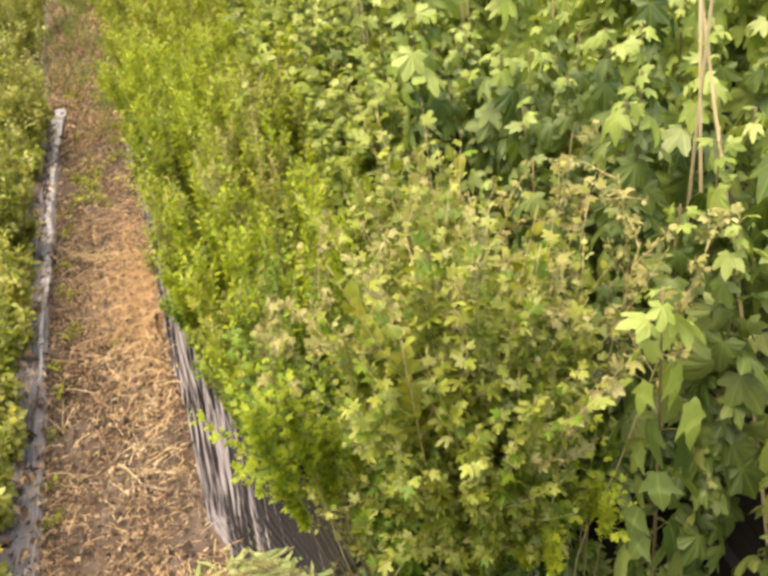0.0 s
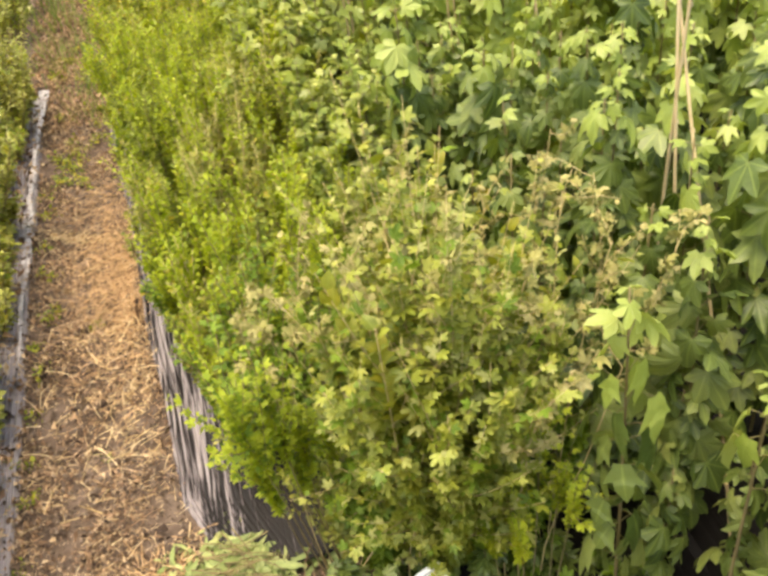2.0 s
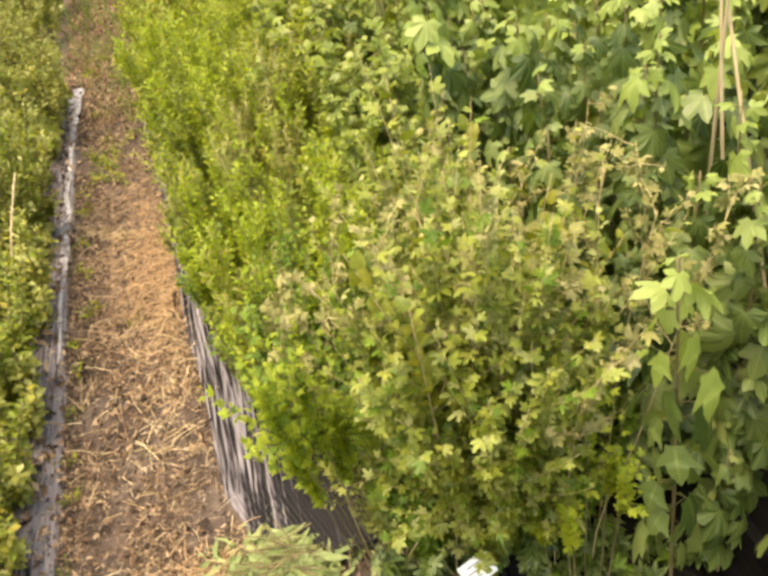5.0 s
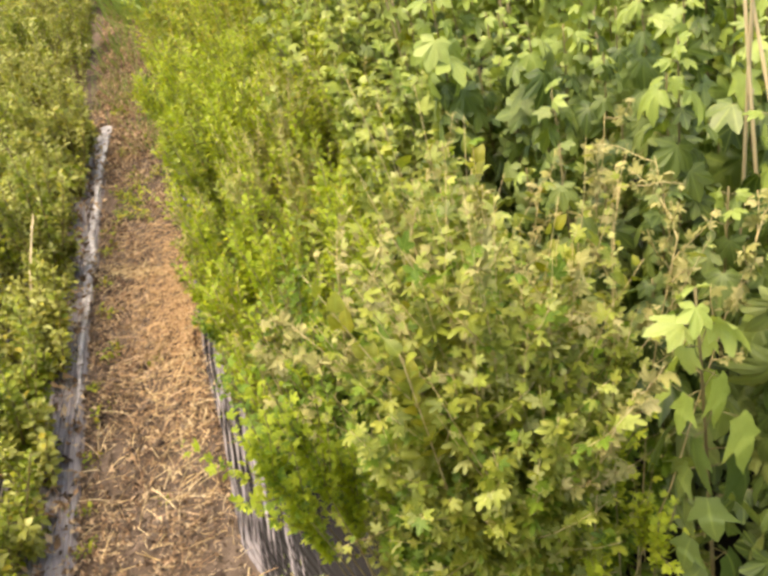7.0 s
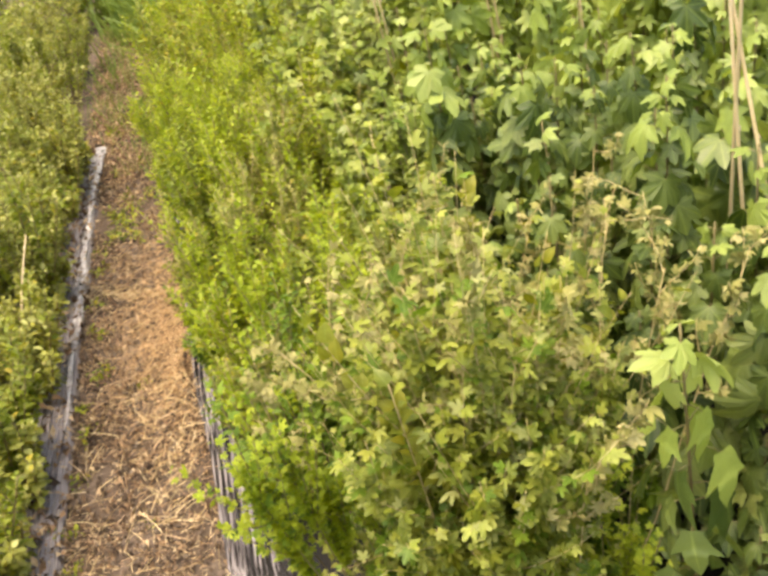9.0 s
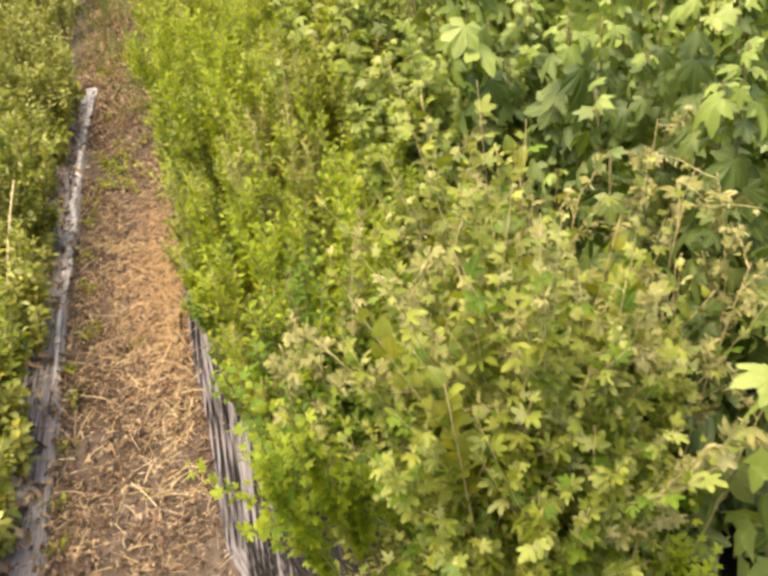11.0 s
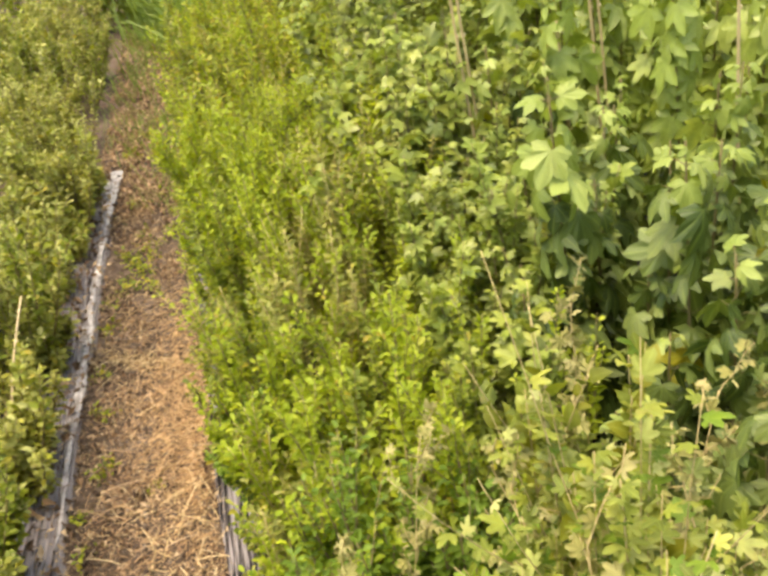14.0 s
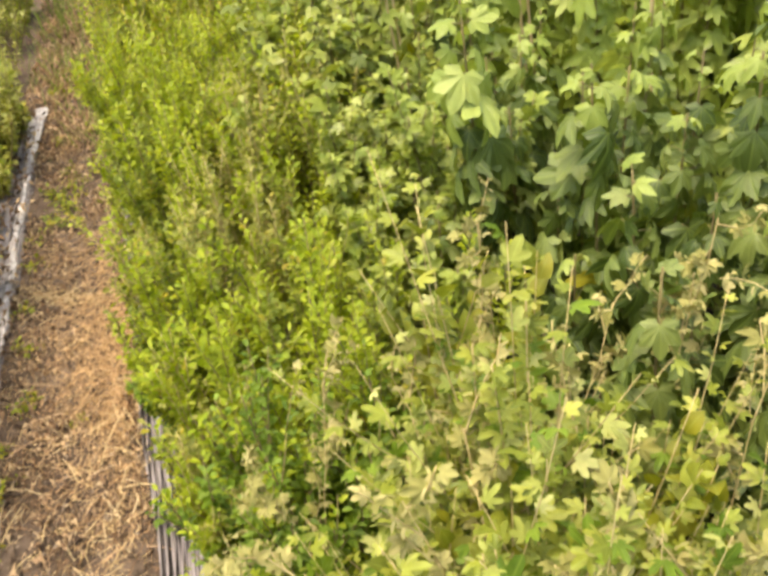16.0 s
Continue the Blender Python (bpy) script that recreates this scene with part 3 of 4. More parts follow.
def build_film(name, label, inner, outer, y0, y1, seed, rise, hem):
    """A sheet of mulch film: lengthwise creases, a turned-under hem beside the path, gently rising on the bed."""
    cols, rows = 260, 150
    v, f = [], []
    r = np.random.default_rng(seed)
    phase = r.uniform(0, 6.28, 8)
    for j in range(rows + 1):
        y = y0(0) + (y1 - y0(0)) * j / rows
        xi = inner(y)
        for c in range(cols + 1):
            t = (c / cols) ** 2.2
            x = xi + (outer - xi) * t
            d = abs(x - xi)
            yy = max(y, y0(x)) if j == 0 else y + (y0(x) - y0(0)) * (1 - j / rows) ** 6
            crease = 0.009 * (0.6 - abs(np.sin(d * 210 + phase[0] + 0.6 * noise.noise(Vector((x * 9, yy * 1.6, seed)))))) * np.exp(-d * 3.0)
            crease += 0.006 * noise.noise(Vector((x * 60, yy * 1.4, seed + 2))) + 0.009 * noise.noise(Vector((x * 5, yy * 4, seed + 5)))
            z = 0.012 + rise * min(1.0, d / 0.3) + crease * min(1.0, d / 0.015)
            if hem and d < 0.06:
                z -= 0.004 * np.sin(np.pi * d / 0.06)
            if d < 0.004:
                z = -0.012
            v.append((x + 0.008 * noise.noise(Vector((yy * 2.5, d * 3, seed))), yy, z))
    n = cols + 1
    f = [(q * n + c, q * n + c + 1, (q + 1) * n + c + 1, (q + 1) * n + c) for q in range(rows) for c in range(cols)]
    if outer < inner(2.0):
        f = [tuple(reversed(k)) for k in f]
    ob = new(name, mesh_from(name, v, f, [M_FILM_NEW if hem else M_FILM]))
    thick = ob.modifiers.new("thickness", "SOLIDIFY")
    thick.thickness, thick.offset = 0.002, -1
    tagged(ob, label, "mulch film", kind="structure")


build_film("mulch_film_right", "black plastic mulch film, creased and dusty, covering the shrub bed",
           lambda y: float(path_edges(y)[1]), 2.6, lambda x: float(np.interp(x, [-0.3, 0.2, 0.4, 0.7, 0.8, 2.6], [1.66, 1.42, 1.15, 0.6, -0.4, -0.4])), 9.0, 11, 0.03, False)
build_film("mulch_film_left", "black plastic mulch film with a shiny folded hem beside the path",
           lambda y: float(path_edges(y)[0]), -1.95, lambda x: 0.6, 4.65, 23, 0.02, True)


def build_hem():
    """The folded hem of the film: a flattened, crumpled roll beside the path."""
    v, rows, ring = [], 220, 12
    for j in range(rows + 1):
        y = 2.5 + (4.66 - 2.5) * j / rows
        x0 = float(path_edges(y)[0])
        w = 0.004 + 0.011 * min(1.0, (y - 2.5) / 0.5) + 0.014 * min(1.0, (y - 2.5) / 0.5) * noise.noise(Vector((0, y * 4, 1))) + 0.008 * noise.noise(Vector((3, y * 13, 1))) + 0.018 * max(0.0, min(1.0, (y - 4.2) / 0.3))
        for k in range(ring):
            a = 2 * math.pi * k / ring
            crumple = 1 + 0.3 * noise.noise(Vector((math.cos(a) * 2, y * 14, math.sin(a) * 2))) + (0.1 if y < 2.9 else 0.5 if y < 4.2 else 0.15) * noise.noise(Vector((math.cos(a) * 3, y * 38, math.sin(a) * 3)))
            v.append((x0 - 0.02 + math.cos(a) * w * crumple + 0.01 * noise.noise(Vector((y * 4, 5, 2))), y, 0.018 + (math.sin(a) * (0.003 if y < 3 else 0.006) * crumple if math.sin(a) > 0 else math.sin(a) * 0.03)))
    f = [(j * ring + k, (j + 1) * ring + k, (j + 1) * ring + (k + 1) % ring, j * ring + (k + 1) % ring) for j in range(rows) for k in range(ring)]
    f += [tuple(range(ring)), tuple(reversed(range(rows * ring, rows * ring + ring)))]
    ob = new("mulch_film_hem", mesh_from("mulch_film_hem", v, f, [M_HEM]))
    tagged(ob, "folded hem of the plastic mulch film, painted whitish for sky glare, flecked with dirt", "mulch film", kind="structure")


build_hem()


# ---- litter on the path ----
def straw_template(bend, n=4):
    v, f, uv = [], [], []
    for k in range(n):
        t = k / (n - 1)
        w = 0.5 * (1 - 0.5 * t)
        x, z = bend * t * t, 0.05 * np.sin(np.pi * t)
        v += [(x - w * 0.045, t, z), (x, t, z + 0.022), (x + w * 0.045, t, z)]
        uv += [(1, t)] * 3
    for k in range(n - 1):
        a = 3 * k
        f += [(a, a + 1, a + 4, a + 3), (a + 1, a + 2, a + 5, a + 4)]
    return np.array(v), f, np.array(uv)


STRAWS = [straw_template(b) for b in (0.02, 0.06, -0.1, 0.2)]
CHIPS = [oval_leaf(0.2, 0.3, 0.7, -0.7, rows=2), oval_leaf(0.1, 0.1, -0.5, 0.4, rows=2), oval_leaf(0.28, 0.45, 1.1, 0.8, 0.4, rows=2), oval_leaf(0.06, 0.2, 0.5, 0.3, rows=2)]


def scatter(name, label, count, templates, mat, size, spot, flat=0.25, thin=1.0, lift=0.0):
    b = Batch()
    for _ in range(count):
        x, y = spot()
        a = rng.uniform(0, 6.28)
        along = np.array([np.cos(a), np.sin(a), rng.normal(0.05, flat * 0.5)])
        up = np.array([0, 0, 1]) + rng.normal(0, flat, 3)
        s = rng.uniform(*size)
        m = frame_of((x, y, relief(x, y) * (lift == 0) - 0.004 + lift + rng.uniform(0, 0.012)), along, up, s)
        m[:3, 0] *= thin
        b.add(templates[rng.integers(len(templates))], m)
    ob = new(name, b.mesh(name, [mat], smooth=False))
    return tagged(ob, label, "litter", kind="stuff")


def on_path():
    """A spot on the path; the litter lies thick in some patches and thin in others."""
    while True:
        y = 1.0 + 6.2 * rng.random() ** 1.5
        l, r = path_edges(y)
        x = l - 0.01 + (r - l + 0.03) * rng.random()
        if rng.random() < 0.5 + 1.5 * noise.noise(Vector((x * 6, y * 4, 9))):
            return x, y


def anywhere():
    y = 1.0 + 5.2 * rng.random() ** 1.4
    l, r = path_edges(y)
    return l - 0.01 + (r - l + 0.03) * rng.random(), y


def clod(seed):
    """A lump of soil: an uneven eight-sided double cone."""
    q = np.random.default_rng(seed)
    ring = [(np.cos(a) * q.uniform(0.3, 0.55), np.sin(a) * q.uniform(0.3, 0.55), q.uniform(-0.1, 0.12)) for a in np.linspace(0, 6.28, 6)[:-1]]
    v = np.array([(0, 0, -0.3), *ring, (q.normal(0, 0.1), q.normal(0, 0.1), q.uniform(0.3, 0.5))])
    f = [(0, 1 + (k + 1) % 5, 1 + k) for k in range(5)] + [(6, 1 + k, 1 + (k + 1) % 5) for k in range(5)]
    return v, f, np.ones((7, 2))


CLODS = [clod(k) for k in range(4)]


def golden():
    y = rng.normal(2.9, 0.36)
    l, r = path_edges(y)
    return r - abs(rng.normal(0.02, 0.13)) * 0.9, y


def wisp():
    u = rng.normal(0, 0.07)
    return -0.54 + u, 3.23 - 0.5 * u + rng.normal(0, 0.02)


def near_heap():
    return -0.37 + rng.normal(0, 0.08), 2.25 + rng.normal(0, 0.24)


scatter("straw_litter", "dry tan straw and stalks strewn on the path", 8000, STRAWS, M_STRAW, (0.01, 0.042), on_path, 0.7, 0.6)
scatter("dead_leaf_litter", "curled brown dead leaves and chips strewn on the path", 18000, CHIPS, M_CHIP, (0.005, 0.02), on_path, 0.6)
scatter("soil_crumbs", "brown crumbs and small clods of dry soil on the path", 7000, CLODS, M_CRUMB, (0.004, 0.016), anywhere, 0.5)
scatter("straw_litter", "thin bleached straw strewn along the path", 900, STRAWS, M_PALE, (0.012, 0.045), on_path, 0.7, 1.2)
scatter("orange_straw_litter", "fresh orange straw thickest beside the mulch film", 4400, STRAWS, M_GOLD, (0.015, 0.05), golden, 0.4, 0.8)
scatter("straw_litter", "wisp of pale straw lying across the path", 200, STRAWS, M_PALE, (0.02, 0.06), wisp, 0.3, 0.7)
scatter("straw_litter", "loose pale straw piled near the film's edge", 200, STRAWS, M_PALE, (0.025, 0.08), near_heap, 0.6, 1.0)


def loose_straw():
    y = rng.uniform(1.3, 3.2)
    l, r = path_edges(y)
    return l + 0.03 + (r - l - 0.03) * rng.random() ** 0.8, y


scatter("straw_litter", "long loose pale stalks strewn over the path", 110, STRAWS, M_PALE, (0.04, 0.1), loose_straw, 0.35, 0.45, 0.004)
scatter("straw_litter", "long loose tan stalks strewn over the path", 180, STRAWS, M_STRAW, (0.04, 0.1), loose_straw, 0.35, 0.6, 0.004)


def near_path():
    y = rng.uniform(1.3, 2.7)
    l, r = path_edges(y)
    return l + (r - l) * rng.random(), y


def by_cuttings():
    return -0.3 + rng.normal(0, 0.06), 1.55 + rng.normal(0, 0.07)


scatter("dead_leaf_litter", "large curled reddish-brown dead leaves on the near path", 320, CHIPS, M_CHIP, (0.018, 0.034), near_path, 0.9, 1.0)
scatter("orange_straw_litter", "tuft of orange straw beside the heap of cuttings", 320, STRAWS, M_GOLD, (0.03, 0.08), by_cuttings, 0.6)


def far_path():
    y = rng.uniform(4.2, 7.0)
    l, r = path_edges(y)
    return l - 0.1 + (r - l + 0.14) * rng.random(), y


scatter("dead_leaf_litter", "pale brown litter on the far stretch of the path", 9000, CHIPS, M_STRAW, (0.008, 0.022), far_path, 0.5)


def beside_hem():
    y = rng.uniform(1.2, 4.6)
    return path_edges(y)[0] - 0.03 - 0.2 * rng.random(), y


scatter("dead_leaf_litter", "brown dead leaves lying on the film and its hem", 1500, CHIPS, M_CHIP, (0.01, 0.034), beside_hem, 0.5, 1.2, 0.03)


def on_hem():
    y = rng.uniform(1.2, 4.6)
    return path_edges(y)[0] + rng.normal(-0.01, 0.022), y


scatter("dead_leaf_litter", "brown leaf scraps and crumbs washed against the hem", 550, CHIPS, M_CHIP, (0.008, 0.026), on_hem, 0.6, 1.2, 0.02)


scatter("straw_litter", "pale straw on the far stretch of the path", 1800, STRAWS, M_GOLD, (0.02, 0.06), far_path, 0.4)


def near_soil():
    return rng.uniform(-0.35, 0.5), rng.uniform(0.7, 1.5)


scatter("dead_leaf_litter", "curled brown dead leaves on the soil before the bush", 2600, CHIPS, M_CHIP, (0.01, 0.03), near_soil, 0.6)
scatter("straw_litter", "dry straw on the soil before the bush", 700, STRAWS, M_STRAW, (0.02, 0.09), near_soil, 0.5)


# ---- weeds on the path ----
def weed(x, y, size, n):
    root = thing("weed", (x, y, relief(x, y) - 0.012), "small green weed growing in the path litter", "weed", "weeds on the path")
    b = Batch()
    for k in range(n):
        pts = branch_line((0, 0, 0), (rng.normal(0, 1), rng.normal(0, 1), 0.8), size * rng.uniform(0.5, 1.2), -0.3, 0.1, 4)
        clothe(b, pts, 6, size * 0.32, L_SMALL, 0.3, 2.0, (0, 0), (1, 0.3))
    child("leaves", b.mesh("leaves", [M_SHRUB, M_SHRUB_YELLOW]), root)["kind"] = "stuff"


for x, y, size, n in ((-0.59, 3.82, 0.07, 9), (-0.54, 3.75, 0.05, 6), (-0.6, 4.3, 0.06, 6), (-0.45, 4.2, 0.06, 6), (-0.63, 3.0, 0.05, 6), (-0.6, 2.75, 0.06, 7), (-0.47, 2.66, 0.035, 5),
                      (-0.62, 2.45, 0.05, 5), (-0.5, 4.7, 0.07, 8), (-0.42, 4.55, 0.08, 8), (-0.66, 2.1, 0.05, 5), (-0.55, 5.2, 0.07, 7), (-0.48, 5.4, 0.08, 7),
                      (-0.645, 1.72, 0.04, 5), (-0.64, 1.95, 0.045, 6), (-0.63, 2.28, 0.05, 6), (-0.655, 2.6, 0.045, 6), (-0.65, 3.2, 0.05, 6), (-0.64, 3.45, 0.055, 7), (-0.66, 3.62, 0.05, 6), (-0.52, 3.95, 0.05, 6),
                      (-0.44, 2.05, 0.03, 4), (-0.56, 4.05, 0.05, 6), (-0.5, 3.6, 0.04, 5),
                      (-0.6, 3.68, 0.07, 9), (-0.56, 3.9, 0.07, 9), (-0.63, 3.9, 0.06, 8), (-0.53, 3.66, 0.05, 7), (-0.47, 4.35, 0.07, 8), (-0.44, 4.0, 0.06, 7), (-0.66, 4.85, 0.07, 8), (-0.6, 5.05, 0.06, 8)):
    weed(x, y, size, n)


# ---- shrub row on the right-hand bed ----
spot = np.random.default_rng(5)   # where the loops below set their plants
ROW = "row of small-leaved shrubs"
for k, y in enumerate(np.arange(1.98, 6.4, 0.26)):
    edge = float(path_edges(y)[1])
    h = float(np.interp(y, [2.0, 2.4, 2.9, 3.5, 6], [0.5, 0.52, 0.58, 0.54, 0.52]))
    odd = (2, 0.3) if 4.0 < y < 5.6 else (2, 0.05)
    label = "small-leaved shrub with yellow-green shoots on black film" if y < 3.9 else "small-leaved shrub turning yellow and orange"
    for x, sp, tall in ((0.24 if y < 2.5 else 0.21 if y < 3.6 else 0.17, 0.12 if y < 2.5 else 0.14, 0.96), (0.41, 0.17, 1.08), (0.6, 0.17, 1.12)):
        fresh = spot.random() < 0.6
        shrub("shrub", (edge + x + spot.normal(0, 0.02), y + spot.normal(0, 0.04) + 0.1 * (x > 0.3), 0.02), h * tall * spot.uniform(0.84, 1.12), sp, label, "shrub", ROW, branches=12 if y < 4 else 9, bark=M_TWIG if fresh else M_DRYTWIG,
              leaf=spot.uniform(0.017, 0.021) if y < 4 else 0.022, odd=odd, per=(330 if fresh else 250) if y < 4 else 200, tip_from=spot.choice([0.4, 0.5, 0.6]), share=0.95, vivid=spot.choice([0.6, 0.75, 0.95]) if fresh else 0.3, mats=[M_SHRUB if fresh else M_SHRUB_DULL, M_SHRUB_TIP, M_SHRUB_YELLOW],
              low=0.1, side_shoots=8, leaves=L_TINY, tumble=0.6, steep=0.95, twig=0.003)
for k, y in enumerate(np.arange(2.0, 4.8, 0.16)):
    shrub("shrub", (float(path_edges(y)[1]) + (0.21 if y < 2.45 else 0.135) + spot.normal(0, 0.015), y, 0.02), spot.uniform(0.22, 0.34), 0.06 if y < 2.45 else 0.09, "small leafy shrub overhanging the film's edge", "shrub", ROW, branches=8,
          leaf=0.018, odd=(2, 0.08), per=150, leaves=L_TINY, tip_from=0.6, low=0.08, side_shoots=5, tumble=0.6, steep=0.8, mats=[M_SHRUB if k % 3 else M_SHRUB_FRESH, M_SHRUB_TIP, M_SHRUB_YELLOW])
# fresh green shrub at the near end of the row, and leafy shoots reaching out over the film's corner
for x, y, h, sp, vivid, leaf in ((0.0, 1.9, 0.46, 0.11, 0.4, 0.021), (0.09, 1.86, 0.56, 0.13, 0.2, 0.021), (0.22, 1.92, 0.5, 0.1, 0.3, 0.02)):
    shrub("shrub", (x, y, 0.02), h, sp, "dense fresh green shrub at the near end of the row", "shrub", ROW, branches=12, per=230, leaf=leaf, tip_from=0.6, low=0.08, side_shoots=7, vivid=vivid, mats=[M_SHRUB_FRESH, M_SHRUB_TIP, M_SHRUB_YELLOW], tumble=0.5, leaves=L_TINY)
for x, y, h, lean, n in ((0.1, 1.43, 0.66, (-0.085, -0.04), 5), (0.14, 1.45, 0.5, (-0.03, -0.03), 2)):
    shrub("shrub", (x, y, 0.02), h, 0.035, "slender shoots with bright yellow-green leaves over the film's corner", "shrub", ROW, branches=n, per=200, leaf=0.016, mats=[M_SHRUB_FRESH, M_SHRUB_TIP, M_SHRUB_YELLOW], tip_from=0.25, lean=lean, low=0.66, side_shoots=8, vivid=1.0, tumble=0.5, twig=0.0025, leaves=L_CURRANT)
shrub("shrub", (0.16, 1.5, 0.02), 0.42, 0.12, "low shaded green shrub under the tall bush", "shrub", ROW, branches=10, per=120, leaf=0.019, tip_from=0.9, low=0.1, side_shoots=6, vivid=0.1, tumble=0.5, twig=0.003, mats=[M_SHRUB_DULL, M_SHRUB, M_SHRUB_YELLOW])

# ---- tall pale bush in front ----
BUSH = [M_BUSH, M_BUSH_PALE, M_SHRUB_FRESH]
shrub("currant_bush", (0.35, 1.43, 0.02), 0.92, 0.195, "tall bush with small dull yellow-green lobed leaves, partly drying", "bush", "", branches=58, leaf=0.021, per=270, twig=0.0024, leaves=L_CURRANT, mats=BUSH, bark=M_DRYTWIG,
      tip_from=0.68, odd=(2, 0.15), side_shoots=12, low=0.1, singles=4, single_size=(1.0, 1.6), share=0.4, deep=1.2, tumble=0.5, vivid=0.65, lean=(-0.01, -0.1), steep=0.25, dome=0.22)
for x, y, h, n in ((0.28, 1.4, 1.02, 3), (0.43, 1.49, 0.9, 3), (0.37, 1.74, 0.94, 4)):
    shrub("currant_bush", (x, y, 0.02), h, 0.03, "slender upright shoots with large yellowish oval leaves", "bush", "tall oval-leaved shoots", branches=n, leaf=0.029, per=50, leaves=L_OVATE, mats=[M_MAPLE_YELLOW, M_BUSH, M_BUSH],
          tip_from=0.95, odd=(2, 0.3), bark=M_DRYTWIG, low=0.72, side_shoots=2, twig=0.003, tumble=0.6, hang=-1.3, lean=(-0.015, -0.12))
for x, y, h, sp in ((0.5, 1.42, 0.5, 0.13), (0.36, 1.44, 0.5, 0.15), (0.22, 1.46, 0.42, 0.1)):
    shrub("currant_bush", (x, y, 0.02), h, sp, "low leafy bush with small green lobed leaves", "bush", "low bushes under the maples", branches=16, leaf=0.027, per=130, leaves=L_CURRANT, mats=[M_SHRUB_FRESH, M_SHRUB_TIP, M_BUSH],
          tip_from=0.85, side_shoots=7, low=0.1, tumble=0.6, vivid=0.25)
for x, y, h in ((0.22, 1.42, 0.24), (0.42, 1.38, 0.24), (0.5, 1.2, 0.14), (0.62, 1.28, 0.14)):
    shrub("currant_bush", (x, y, 0.02), h, 0.2, "low shaded bush with small green lobed leaves", "bush", "low bushes under the maples", branches=6, leaf=0.028, per=60, leaves=L_LOBED,
          mats=[M_MAPLE, M_SHRUB_FRESH, M_SHRUB_FRESH], tip_from=0.9, side_shoots=5, low=0.1, vivid=0.2)
for x, y, h, lean in ((0.43, 1.2, 0.42, (-0.01, -0.02)), (0.505, 1.24, 0.56, (0.0, -0.03))):
    shrub("shrub", (x, y, 0.02), h, 0.03, "fresh shoots with bright green leaves in front of the bush", "shrub", "fresh shoots", branches=3, per=70, leaf=0.015, leaves=L_CURRANT, tip_from=0.3, lean=lean, low=0.74, side_shoots=5, twig=0.002, vivid=1.0, tumble=0.5, mats=[M_SHRUB_TIP, M_SHRUB_TIP, M_SHRUB_FRESH])

# ---- maples ----
FRONT = "maple sapling with drooping lobed green leaves, paler at the top"
for x, y, h, young, size in ((0.8, 1.64, 1.02, 4, 0.08), (0.66, 1.42, 0.72, 0, 0.08), (0.68, 1.84, 0.88, 1, 0.08), (0.57, 2.3, 1.0, 7, 0.09),
                             (0.72, 2.1, 0.93, 2, 0.085), (0.62, 1.98, 0.66, 0, 0.075), (0.8, 2.2, 0.86, 2, 0.08), (0.72, 2.52, 0.82, 2, 0.075), (0.84, 1.28, 0.9, 3, 0.08), (0.9, 1.9, 1.0, 2, 0.08),
                             (0.95, 2.4, 0.9, 3, 0.08), (0.62, 2.7, 0.68, 1, 0.07), (0.85, 2.8, 0.76, 4, 0.075), (0.6, 1.62, 0.9, 0, 0.075), (0.78, 1.44, 0.84, 2, 0.08), 
                             (0.8, 1.88, 0.8, 0, 0.08), (0.66, 2.16, 0.7, 0, 0.07), (0.56, 2.48, 0.62, 0, 0.065), (0.7, 2.68, 0.72, 1, 0.07), (0.55, 2.88, 0.64, 1, 0.065),
                             (0.9, 2.15, 0.9, 2, 0.08), (0.9, 1.46, 0.92, 5, 0.085), (0.92, 1.02, 0.9, 2, 0.085), (0.76, 1.2, 0.4, 0, 0.07), (0.88, 1.12, 0.5, 0, 0.07), (0.8, 1.3, 0.5, 0, 0.07), 
                             (0.72, 1.56, 0.8, 0, 0.08), (0.7, 1.74, 0.72, 0, 0.08), (0.58, 1.8, 0.55, 0, 0.07), (0.66, 2.38, 0.74, 0, 0.075),
                             (0.8, 2.36, 0.8, 1, 0.075), (0.8, 2.62, 0.78, 1, 0.075), (0.86, 1.76, 0.9, 1, 0.08), (0.84, 2.06, 0.84, 0, 0.08), (0.48, 2.66, 0.6, 1, 0.06), (0.46, 2.84, 0.58, 1, 0.055),
                             (0.44, 2.1, 0.56, 0, 0.065), (0.46, 2.3, 0.62, 0, 0.065), (0.42, 2.48, 0.58, 0, 0.06), (0.5, 1.95, 0.55, 0, 0.065), (0.4, 2.72, 0.55, 1, 0.055), (0.38, 2.94, 0.55, 1, 0.055),
                             (0.5, 3.05, 0.76, 2, 0.06), (0.6, 3.0, 0.82, 3, 0.065), (0.68, 3.02, 0.8, 3, 0.065), (0.74, 2.9, 0.78, 3, 0.065)):
    maple((x, y, 0.03), h, FRONT, young=young + (y > 1.9), start=(0.5 if x < 0.75 and h > 0.6 else 0.2) if y < 1.35 else 0.1, leaf=size * 0.84, singly=y < 2.6, fine=True)
maple((0.595, 1.1, 0.03), 1.0, "slender maple sapling with drooping long-lobed leaves and a pale top", lean=(-0.03, -0.04), young=6, start=0.33, leaf=0.076, apart=0.036, long=True)
maple((0.8, 1.04, 0.03), 0.84, "maple sapling with a bright yellow-green top", lean=(-0.05, -0.05), young=5, start=0.62, leaf=0.07, apart=0.04, long=True)
maple((0.485, 1.74, 0.03), 0.76, "maple sapling growing up through the tall bush", young=4, start=0.6, leaf=0.07)
